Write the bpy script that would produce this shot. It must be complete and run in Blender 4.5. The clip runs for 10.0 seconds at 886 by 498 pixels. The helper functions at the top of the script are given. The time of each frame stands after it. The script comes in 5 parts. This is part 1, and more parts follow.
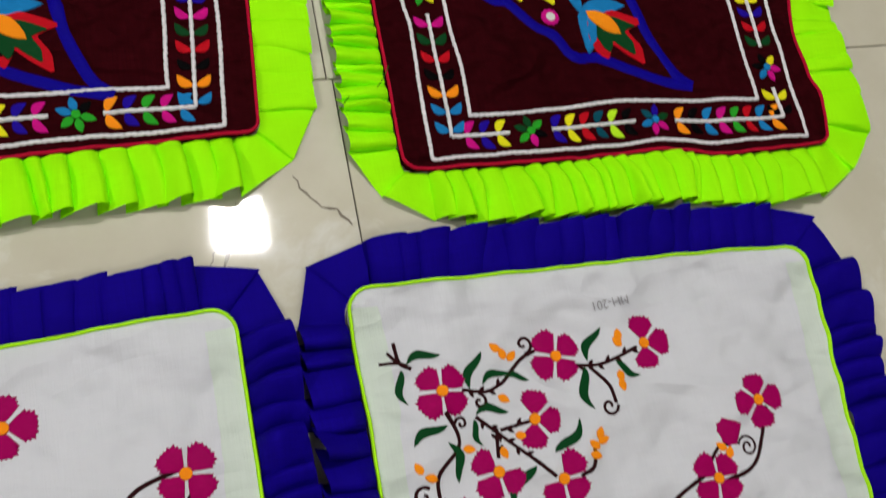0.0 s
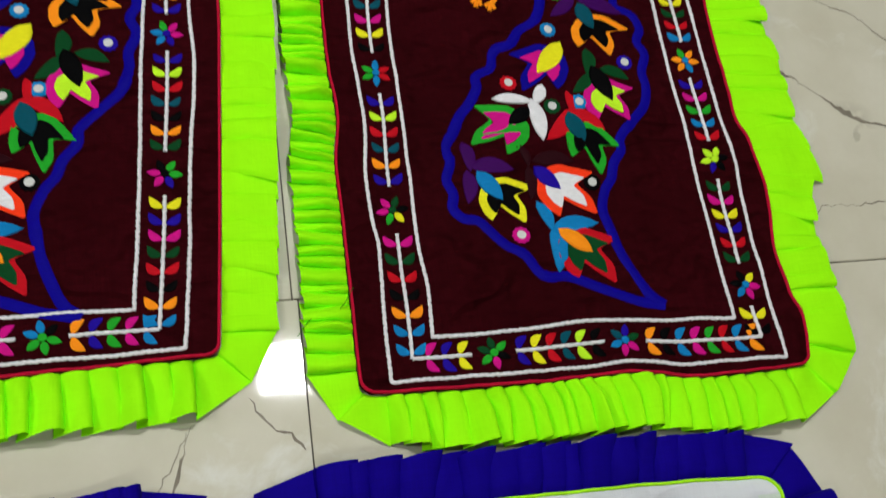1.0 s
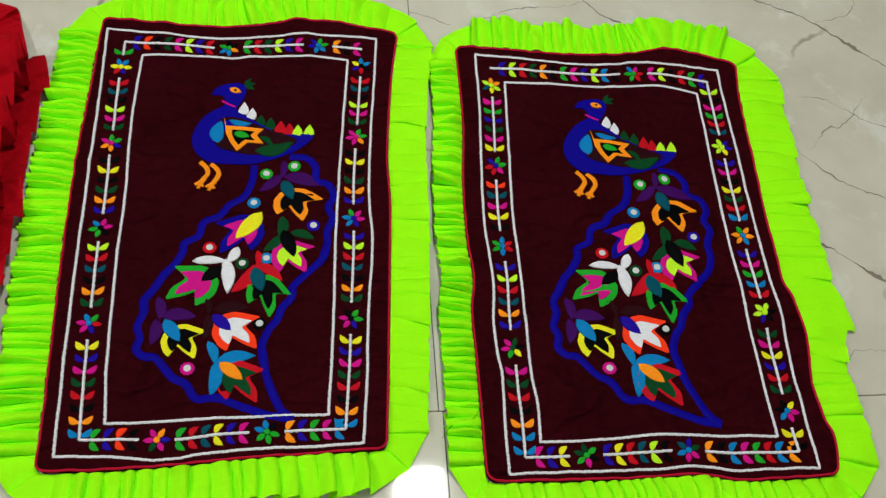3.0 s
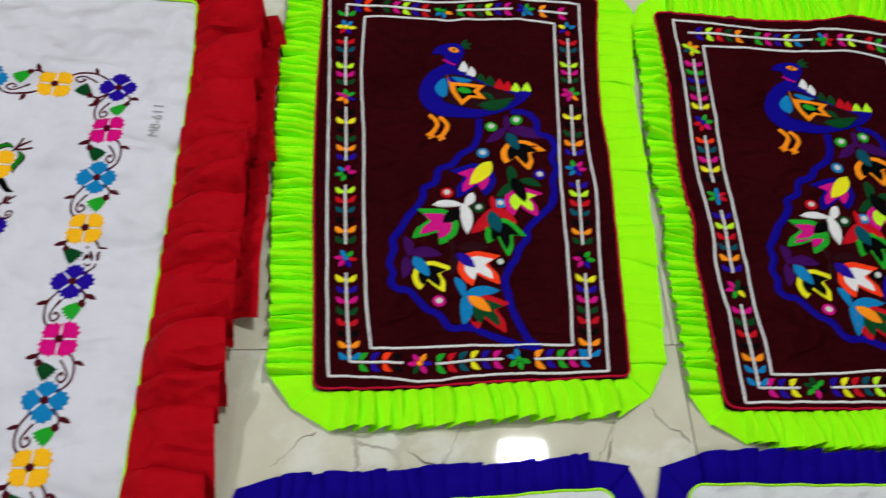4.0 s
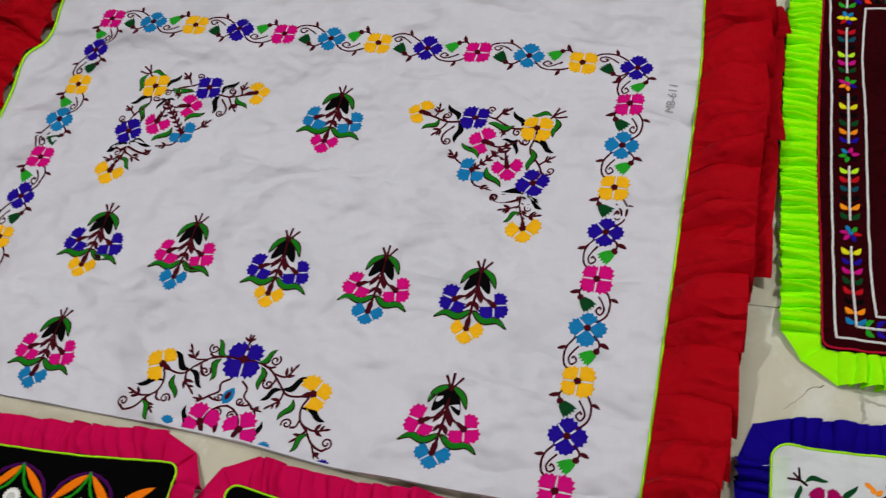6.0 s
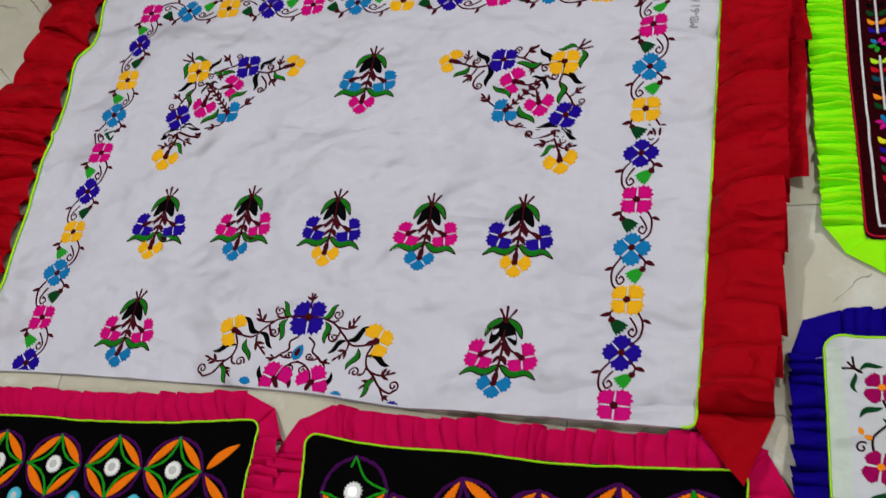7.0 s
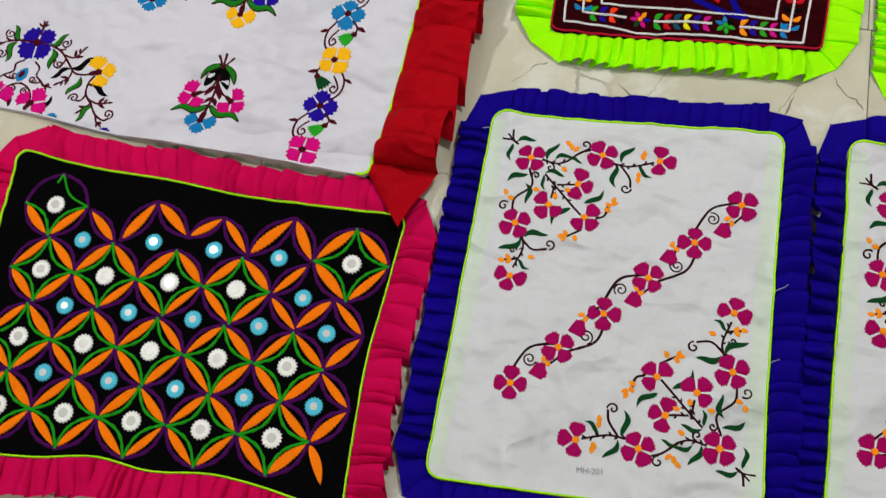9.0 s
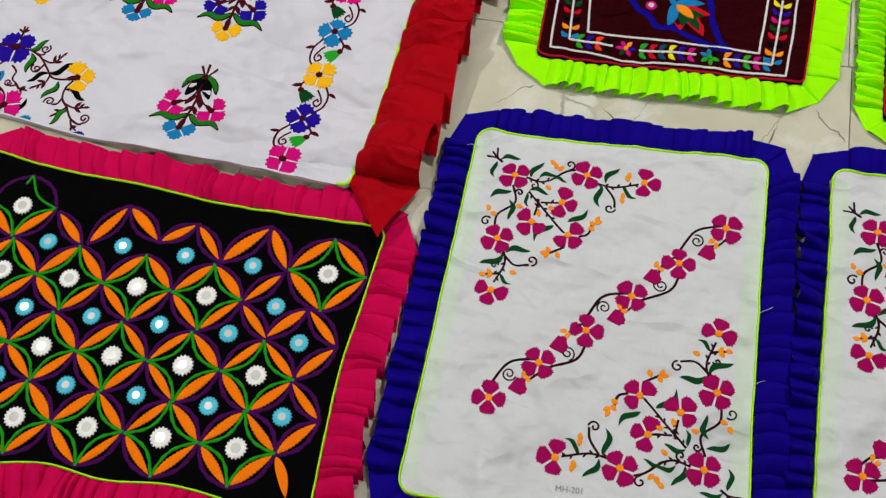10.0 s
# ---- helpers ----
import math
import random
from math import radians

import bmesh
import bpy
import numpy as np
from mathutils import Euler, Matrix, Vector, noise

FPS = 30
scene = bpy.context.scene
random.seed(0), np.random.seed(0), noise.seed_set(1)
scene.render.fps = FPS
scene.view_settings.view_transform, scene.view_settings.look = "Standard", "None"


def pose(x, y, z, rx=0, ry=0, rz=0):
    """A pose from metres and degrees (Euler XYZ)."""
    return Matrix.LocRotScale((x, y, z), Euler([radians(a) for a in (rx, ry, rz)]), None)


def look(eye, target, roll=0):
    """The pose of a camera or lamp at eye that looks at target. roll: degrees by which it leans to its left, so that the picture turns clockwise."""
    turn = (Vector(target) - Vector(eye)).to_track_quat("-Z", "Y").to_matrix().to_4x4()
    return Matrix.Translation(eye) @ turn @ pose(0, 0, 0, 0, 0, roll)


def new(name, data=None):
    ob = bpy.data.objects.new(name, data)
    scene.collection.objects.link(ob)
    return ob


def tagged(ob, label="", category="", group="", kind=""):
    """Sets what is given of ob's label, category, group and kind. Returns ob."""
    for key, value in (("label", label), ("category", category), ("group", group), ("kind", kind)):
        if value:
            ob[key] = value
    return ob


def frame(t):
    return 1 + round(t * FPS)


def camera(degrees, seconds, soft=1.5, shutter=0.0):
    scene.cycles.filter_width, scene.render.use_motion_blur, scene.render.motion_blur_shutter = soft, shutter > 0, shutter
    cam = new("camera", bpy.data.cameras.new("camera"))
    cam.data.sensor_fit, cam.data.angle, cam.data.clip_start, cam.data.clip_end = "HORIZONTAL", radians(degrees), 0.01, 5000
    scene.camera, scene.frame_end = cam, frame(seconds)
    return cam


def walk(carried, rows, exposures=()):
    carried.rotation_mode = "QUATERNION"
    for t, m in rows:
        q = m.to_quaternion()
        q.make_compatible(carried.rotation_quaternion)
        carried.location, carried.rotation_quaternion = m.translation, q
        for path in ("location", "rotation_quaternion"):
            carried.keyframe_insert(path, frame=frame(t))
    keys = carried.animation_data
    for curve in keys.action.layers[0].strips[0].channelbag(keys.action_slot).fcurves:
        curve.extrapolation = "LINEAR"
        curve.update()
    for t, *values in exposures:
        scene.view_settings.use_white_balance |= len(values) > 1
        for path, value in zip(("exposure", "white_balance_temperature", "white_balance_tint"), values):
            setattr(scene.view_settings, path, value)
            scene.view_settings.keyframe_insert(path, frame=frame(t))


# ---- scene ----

# camera and its walk
cam = camera(48.4, 10.0, 1.3, 0.25)
PATH = [
    (0, (-0.09, -0.372, 0.812), (0.506, 0.166, -1.02), 38.4),
    (0.2, (-0.066, -0.362, 0.804), (0.488, 0.276, -1.009), 32.5),
    (0.5, (-0.033, -0.32, 0.781), (0.5, 0.362, -1.022), 30.6),
    (1, (0.021, -0.304, 0.875), (0.489, 0.485, -0.902), 24.1),
    (1.3, (0.016, -0.322, 0.953), (0.442, 0.52, -0.811), 20.6),
    (1.5, (0.011, -0.328, 0.993), (0.385, 0.535, -0.772), 17.7),
    (2, (0.004, -0.387, 1.06), (0.289, 0.548, -0.684), 12.4),
    (3.3, (-0.068, -0.493, 1.206), (0.141, 0.585, -0.465), 8.0),
    (3.5, (-0.121, -0.517, 1.206), (0.09, 0.561, -0.465), 8.3),
    (4, (-0.324, -0.563, 1.215), (-0.175, 0.502, -0.471), 6.2),
    (4.3, (-0.432, -0.577, 1.282), (-0.372, 0.425, -0.449), 2.4),
    (4.5, (-0.491, -0.624, 1.268), (-0.511, 0.395, -0.453), -0.4),
    (5, (-0.567, -0.66, 1.314), (-0.815, 0.329, -0.407), -8.1),
    (5.5, (-0.604, -0.671, 1.352), (-0.964, 0.304, -0.356), -11.0),
    (5.7, (-0.612, -0.689, 1.378), (-1.007, 0.299, -0.315), -12.4),
    (6.8, (-0.568, -0.758, 1.399), (-1.194, 0.173, -0.256), -30.3),
    (7, (-0.538, -0.765, 1.403), (-1.164, 0.13, -0.272), -31.8),
    (7.5, (-0.436, -0.779, 1.424), (-1.032, 0.017, -0.311), -33.0),
    (7.7, (-0.366, -0.802, 1.426), (-0.964, -0.022, -0.315), -31.9),
    (8, (-0.341, -0.779, 1.472), (-0.838, -0.066, -0.329), -27.8),
    (8.5, (-0.284, -0.844, 1.459), (-0.664, -0.188, -0.392), -21.6),
    (9, (-0.25, -0.912, 1.409), (-0.588, -0.261, -0.452), -18.0),
    (9.5, (-0.26, -1.0, 1.344), (-0.555, -0.308, -0.51), -12.6),
    (9.7, (-0.257, -1.037, 1.325), (-0.556, -0.194, -0.464), -8.7),
    (10, (-0.268, -1.022, 1.329), (-0.554, -0.174, -0.46), -7.7),
]
EXPOSURES = [(0, -0.04, 6550, 11), (0.5, 0.05, 6550, 10), (0.8, 0.04, 6400, 8), (2, 0.05, 6250, 6), (3.5, 0.02, 6250, 6), (4.5, -0.07, 6450, 7), (5, -0.17, 6600, 7), (5.5, -0.17, 6600, 7), (6.8, -0.18, 6350, 10), (7.2, -0.14, 6350, 10), (8, -0.03, 6500, 9), (9, 0.07, 6600, 8), (10, 0.07, 6600, 8)]
walk(cam, [(t, look(eye, target, roll)) for t, eye, target, roll in PATH], EXPOSURES)

# world: only the dim light that leaks into the room
world = bpy.data.worlds.new("world")
world.use_nodes = True
world.node_tree.nodes["Background"].inputs["Color"].default_value = (0.8, 0.88, 1.0, 1)
world.node_tree.nodes["Background"].inputs["Strength"].default_value = 0.05
scene.world = world
CEILING = 2.42
# first two placed from their reflections; last two are unseen, added as fill
LAMPS = [(0.26, 0.75), (-1.98, 0.06), (0.95, -1.5), (-1.3, -2.2)]
LAMP_WATTS = (30, 26, 9, 14)


# ---------------------------------------------------------------- materials
def srgb(r, g, b):
    return tuple(((c / 255 + 0.055) / 1.055) ** 2.4 if c > 10 else c / 255 / 12.92 for c in (r, g, b))


def base_material(name, rough):
    m = bpy.data.materials.new(name)
    m.use_nodes = True
    n, k = m.node_tree.nodes, m.node_tree.links
    p = n["Principled BSDF"]
    p.inputs["Roughness"].default_value = rough
    return m, n, k, p


def mapped(n, k, scale, turn=0.0):
    co, mp = n.new("ShaderNodeTexCoord"), n.new("ShaderNodeMapping")
    mp.inputs["Scale"].default_value = scale
    mp.inputs["Rotation"].default_value = (0, 0, turn)
    k.new(co.outputs["Object"], mp.inputs["Vector"])
    return mp.outputs["Vector"]


def noise_node(n, k, vec, scale, detail=4.0, rough=0.55):
    t = n.new("ShaderNodeTexNoise")
    t.inputs["Scale"].default_value, t.inputs["Detail"].default_value, t.inputs["Roughness"].default_value = scale, detail, rough
    k.new(vec, t.inputs["Vector"])
    return t.outputs["Fac"]


def mixed(n, k, fac, a, b):
    x = n.new("ShaderNodeMix")
    x.data_type = "RGBA"
    k.new(fac, x.inputs[0])
    for i, c in ((6, a), (7, b)):
        if isinstance(c, tuple):
            x.inputs[i].default_value = (*c[:3], 1)
        else:
            k.new(c, x.inputs[i])
    return x.outputs[2]


def ramped(n, k, fac, lo, hi):
    r = n.new("ShaderNodeMapRange")
    r.inputs[1].default_value, r.inputs[2].default_value = lo, hi
    k.new(fac, r.inputs[0])
    return r.outputs[0]


def ramped_range(n, k, fac, lo, hi, a, b):
    r = n.new("ShaderNodeMapRange")
    for i, v in ((1, lo), (2, hi), (3, a), (4, b)):
        r.inputs[i].default_value = v
    k.new(fac, r.inputs[0])
    return r.outputs[0]


def bumped(n, k, p, height, strength, distance):
    b = n.new("ShaderNodeBump")
    b.inputs["Strength"].default_value, b.inputs["Distance"].default_value = strength, distance
    k.new(height, b.inputs["Height"])
    k.new(b.outputs[0], p.inputs["Normal"])


def fabric(name, rgb, rough=0.82, vary=0.1, gloss=0.08, weave=900.0, wrinkle=0.0, size=7.0, sharp=0.0):
    """Woven cotton: cloudy tone, slubs along warp and weft, fine weave relief."""
    m, n, k, p = base_material(name, rough)
    c = srgb(*rgb)
    cloud = noise_node(n, k, mapped(n, k, (1, 1, 1)), 9, 3)
    warp = noise_node(n, k, mapped(n, k, (weave, weave * 0.04, 30)), 1, 2)
    weft = noise_node(n, k, mapped(n, k, (weave * 0.04, weave, 30)), 1, 2)
    add = n.new("ShaderNodeMath")
    k.new(warp, add.inputs[0]), k.new(weft, add.inputs[1])
    tone = mixed(n, k, ramped(n, k, cloud, 0.3, 0.7), tuple(v * (1 - vary) for v in c), tuple(min(1, v * (1 + vary)) for v in c))
    slub = mixed(n, k, ramped(n, k, add.outputs[0], 0.75, 1.25), tuple(v * (1 - vary) for v in c), tone)
    k.new(slub, p.inputs["Base Color"])
    p.inputs["Specular IOR Level"].default_value = gloss
    bumped(n, k, p, add.outputs[0], 0.35, 0.0006)
    if wrinkle:
        # soft crumples and a few sharper creases
        soft = noise_node(n, k, mapped(n, k, (1, 1.25, 1), 0.5), size, 3.2, 0.5)
        line = noise_node(n, k, mapped(n, k, (0.7, 1.6, 1), -0.35), size * 0.8, 2, 0.5)
        crease = n.new("ShaderNodeMath")
        crease.operation = "SUBTRACT"
        crease.inputs[1].default_value = 0.5
        k.new(line, crease.inputs[0])
        fold = n.new("ShaderNodeMath")
        fold.operation = "ABSOLUTE"
        k.new(crease.outputs[0], fold.inputs[0])
        both = n.new("ShaderNodeMath")
        both.operation = "MULTIPLY_ADD"
        both.inputs[1].default_value = sharp
        k.new(ramped_range(n, k, fold.outputs[0], 0.0, 0.06, 1.0, 0.0), both.inputs[0]), k.new(soft, both.inputs[2])
        inner = p.inputs["Normal"].links[0].from_node
        big = n.new("ShaderNodeBump")
        big.inputs["Strength"].default_value, big.inputs["Distance"].default_value = 1.0, wrinkle
        k.new(both.outputs[0], big.inputs["Height"]), k.new(big.outputs[0], inner.inputs["Normal"])
    return m


def thread(name, rgb, rough=0.55, turn=0.6):
    """Rayon embroidery thread: satin stitches side by side."""
    m, n, k, p = base_material(name, rough)
    c = srgb(*rgb)
    st = noise_node(n, k, mapped(n, k, (160, 1400, 160), turn), 1, 2, 0.6)
    cloud = noise_node(n, k, mapped(n, k, (1, 1, 1)), 60, 2)
    a = mixed(n, k, ramped(n, k, st, 0.35, 0.65), tuple(v * 0.86 for v in c), tuple(min(1, v * 1.12) for v in c))
    k.new(mixed(n, k, ramped(n, k, cloud, 0.35, 0.75), a, tuple(v * 0.93 for v in c)), p.inputs["Base Color"])
    p.inputs["Specular IOR Level"].default_value = 0.04
    bumped(n, k, p, st, 0.5, 0.001)
    return m


MAROON = fabric("maroon cotton", (50, 6, 12), 0.9, 0.25, 0.015, wrinkle=0.07, size=11.0, sharp=0.05)
WHITE = fabric("white cotton", (213, 212, 224), 0.85, 0.03, 0.1, wrinkle=0.11, size=4.5, sharp=0.03)
WHITE_B = fabric("white poplin", (211, 213, 219), 0.85, 0.03, 0.1, wrinkle=0.07, size=6.5, sharp=0.04)
SEAM = fabric("white poplin over green seam", (207, 218, 208), 0.85, 0.04, 0.1, wrinkle=0.07, size=6.5, sharp=0.04)
BLACK = fabric("black cotton", (5, 5, 6), 0.9, 0.2, 0.03, wrinkle=0.02, size=12.0)
LIME = fabric("lime frill cotton", (160, 255, 10), 0.75, 0.05, 0.05, wrinkle=0.004, size=22.0)
BLUE = fabric("royal blue frill cotton", (17, 0, 132), 0.75, 0.1, 0.05, wrinkle=0.004, size=22.0)
RED = fabric("red frill cotton", (172, 0, 18), 0.75, 0.1, 0.07, wrinkle=0.035, size=9.0, sharp=0.1)
PINK = fabric("crimson pink frill cotton", (202, 5, 80), 0.8, 0.08, 0.05, wrinkle=0.006, size=22.0)
PIPE_LIME = fabric("lime piping", (176, 248, 30), 0.7, 0.05, 0.1)
PIPE_RED = fabric("red piping", (184, 8, 50), 0.7, 0.08, 0.1)
PALETTE = dict(
    white=(226, 225, 228), blue=(14, 4, 136), navy=(32, 10, 148), steel=(24, 122, 184), sky=(84, 196, 226), teal=(10, 76, 92),
    magenta=(200, 16, 130), rose=(160, 2, 88), pink=(208, 8, 124), red=(190, 14, 30), scarlet=(250, 60, 24), orange=(255, 146, 24),
    amber=(255, 124, 8), yellow=(232, 226, 30), gold=(250, 184, 24), lime=(190, 240, 40), green=(40, 160, 40), leaf=(24, 120, 24),
    forest=(10, 66, 30), purple=(60, 8, 86), plum=(68, 9, 80), black=(2, 2, 3), brown=(70, 8, 22), bark=(44, 14, 18), dark=(40, 6, 14), ring=(246, 247, 246), stitch=(30, 150, 24))
THREAD = {key: thread("thread " + key, rgb, 0.5 if key not in ("white", "black") else 0.6, i * 0.37) for i, (key, rgb) in enumerate(PALETTE.items())}


def mirror_material():
    m, n, k, p = base_material("sewn-on mirror", 0.1)
    # low metallic, pale base: diffuse white painted in for a bright ceiling's reflection
    p.inputs["Metallic"].default_value = 0.35
    p.inputs["Base Color"].default_value = (0.86, 0.88, 0.86, 1)
    bumped(n, k, p, noise_node(n, k, mapped(n, k, (1, 1, 1)), 60, 1), 0.04, 0.001)
    return m


def marble():
    m, n, k, p = base_material("cream marble tile", 0.1)
    info, co, off = n.new("ShaderNodeObjectInfo"), n.new("ShaderNodeTexCoord"), n.new("ShaderNodeVectorMath")
    off.operation = "MULTIPLY_ADD"
    off.inputs[1].default_value = (1, 1, 1)
    shift = n.new("ShaderNodeCombineXYZ")
    mul = n.new("ShaderNodeMath")
    mul.operation = "MULTIPLY"
    mul.inputs[1].default_value = 37.0
    k.new(info.outputs["Random"], mul.inputs[0])
    k.new(mul.outputs[0], shift.inputs[0]), k.new(mul.outputs[0], shift.inputs[2])
    k.new(co.outputs["Object"], off.inputs[0]), k.new(shift.outputs[0], off.inputs[2])
    vec = off.outputs[0]
    warpn = n.new("ShaderNodeTexNoise")
    warpn.inputs["Scale"].default_value, warpn.inputs["Detail"].default_value = 3.0, 6
    k.new(vec, warpn.inputs["Vector"])
    bend = n.new("ShaderNodeVectorMath")
    bend.operation = "MULTIPLY_ADD"
    bend.inputs[1].default_value = (0.34, 0.34, 0.34)
    k.new(warpn.outputs["Color"], bend.inputs[0]), k.new(vec, bend.inputs[2])
    vor = n.new("ShaderNodeTexVoronoi")
    vor.feature = "DISTANCE_TO_EDGE"
    vor.inputs["Scale"].default_value = 2.7
    k.new(bend.outputs[0], vor.inputs["Vector"])
    gate = noise_node(n, k, vec, 4.2, 2)
    thin = noise_node(n, k, vec, 11, 3)
    width = n.new("ShaderNodeMath")
    width.operation = "MULTIPLY"
    width.inputs[1].default_value = 0.02
    k.new(ramped(n, k, thin, 0.4, 0.75), width.inputs[0])
    add = n.new("ShaderNodeMath")
    add.inputs[1].default_value = 0.004
    k.new(width.outputs[0], add.inputs[0])
    div = n.new("ShaderNodeMath")
    div.operation = "DIVIDE"
    k.new(vor.outputs["Distance"], div.inputs[0]), k.new(add.outputs[0], div.inputs[1])
    line = ramped(n, k, div.outputs[0], 1.0, 0.35)
    vein = n.new("ShaderNodeMath")
    vein.operation = "MULTIPLY"
    k.new(line, vein.inputs[0]), k.new(ramped_range(n, k, gate, 0.54, 0.66, 0.0, 0.6), vein.inputs[1])
    clouds = noise_node(n, k, vec, 5, 6, 0.6)
    blot = noise_node(n, k, bend.outputs[0], 7, 6, 0.65)
    base = mixed(n, k, ramped(n, k, clouds, 0.35, 0.7), srgb(208, 204, 187), srgb(190, 185, 164))
    base = mixed(n, k, ramped(n, k, blot, 0.54, 0.66), base, srgb(216, 215, 205))
    base = mixed(n, k, vein.outputs[0], base, srgb(104, 92, 78))
    k.new(base, p.inputs["Base Color"])
    p.inputs["Specular IOR Level"].default_value = 0.5
    k.new(ramped_range(n, k, blot, 0.3, 0.7, 0.03, 0.055), p.inputs["Roughness"])
    return m


def plaster(name, rgb):
    m, n, k, p = base_material(name, 0.8)
    c = srgb(*rgb)
    f = noise_node(n, k, mapped(n, k, (1, 1, 1)), 2.5, 5)
    k.new(mixed(n, k, f, tuple(v * 0.94 for v in c), c), p.inputs["Base Color"])
    bumped(n, k, p, noise_node(n, k, mapped(n, k, (1, 1, 1)), 160, 2), 0.08, 0.002)
    return m


MIRROR, MARBLE, PAINT, GROUT = mirror_material(), marble(), plaster("pale wall paint", (196, 191, 182)), plaster("grey tile grout", (108, 102, 92))
INK, _n, _k, _p = base_material("grey stamp ink", 0.8)
_p.inputs["Base Color"].default_value = (0.3, 0.3, 0.32, 1)
GLOW, _n, _k, _p = base_material("lamp diffuser", 0.5)
_p.inputs["Emission Color"].default_value, _p.inputs["Emission Strength"].default_value = (1, 0.98, 0.95, 1), 25
METAL, _n, _k, _p = base_material("white lamp rim", 0.4)
_p.inputs["Base Color"].default_value = (0.8, 0.8, 0.8, 1)


# ---------------------------------------------------------------- mesh helpers
def mesh_of(name, verts, faces, material, smooth=None):
    me = bpy.data.meshes.new(name)
    me.from_pydata([tuple(map(float, v)) for v in verts], [], faces)
    me.materials.append(material)
    if smooth is not None:
        me.polygons.foreach_set("use_smooth", [True] * len(me.polygons))
        me.set_sharp_from_angle(angle=radians(smooth))
    me.update()
    return me


def box_mesh(name, sx, sy, sz, material, bevel=0.0):
    bm = bmesh.new()
    bmesh.ops.create_cube(bm, size=1)
    bmesh.ops.scale(bm, vec=(sx, sy, sz), verts=bm.verts)
    if bevel:
        bmesh.ops.bevel(bm, geom=bm.edges, offset=bevel, segments=2, affect="EDGES", clamp_overlap=True)
    me = bpy.data.meshes.new(name)
    bm.to_mesh(me)
    bm.free()
    me.materials.append(material)
    return me


def curve_at(points, t):
    """A smooth curve through the points, at t from 0 to 1 of its length."""
    p = np.array(points, float)
    if len(p) == 2:
        return p[0] + (p[1] - p[0]) * t
    d = np.r_[0, np.cumsum(np.linalg.norm(np.diff(p, axis=0), axis=1))]
    d /= d[-1]
    i = min(max(int(np.searchsorted(d, t) - 1), 0), len(p) - 2)
    f = (t - d[i]) / (d[i + 1] - d[i])
    m0 = (p[i + 1] - p[i - 1]) / (d[i + 1] - d[i - 1]) if i else (p[1] - p[0]) / (d[1] - d[0])
    m1 = (p[i + 2] - p[i]) / (d[i + 2] - d[i]) if i + 2 < len(p) else (p[-1] - p[-2]) / (d[-1] - d[-2])
    h = d[i + 1] - d[i]
    return (2 * f**3 - 3 * f**2 + 1) * p[i] + (f**3 - 2 * f**2 + f) * h * m0 + (3 * f**2 - 2 * f**3) * p[i + 1] + (f**3 - f**2) * h * m1


def sampled(points, step):
    p = np.array(points, float)
    length = np.linalg.norm(np.diff(p, axis=0), axis=1).sum()
    count = max(2, int(length / step) + 1)
    return np.array([curve_at(p, i / (count - 1)) for i in range(count)])


def bilinear(c, u, v):
    c = np.array(c, float)
    return (1 - v) * ((1 - u) * c[0] + u * c[1]) + v * ((1 - u) * c[3] + u * c[2])


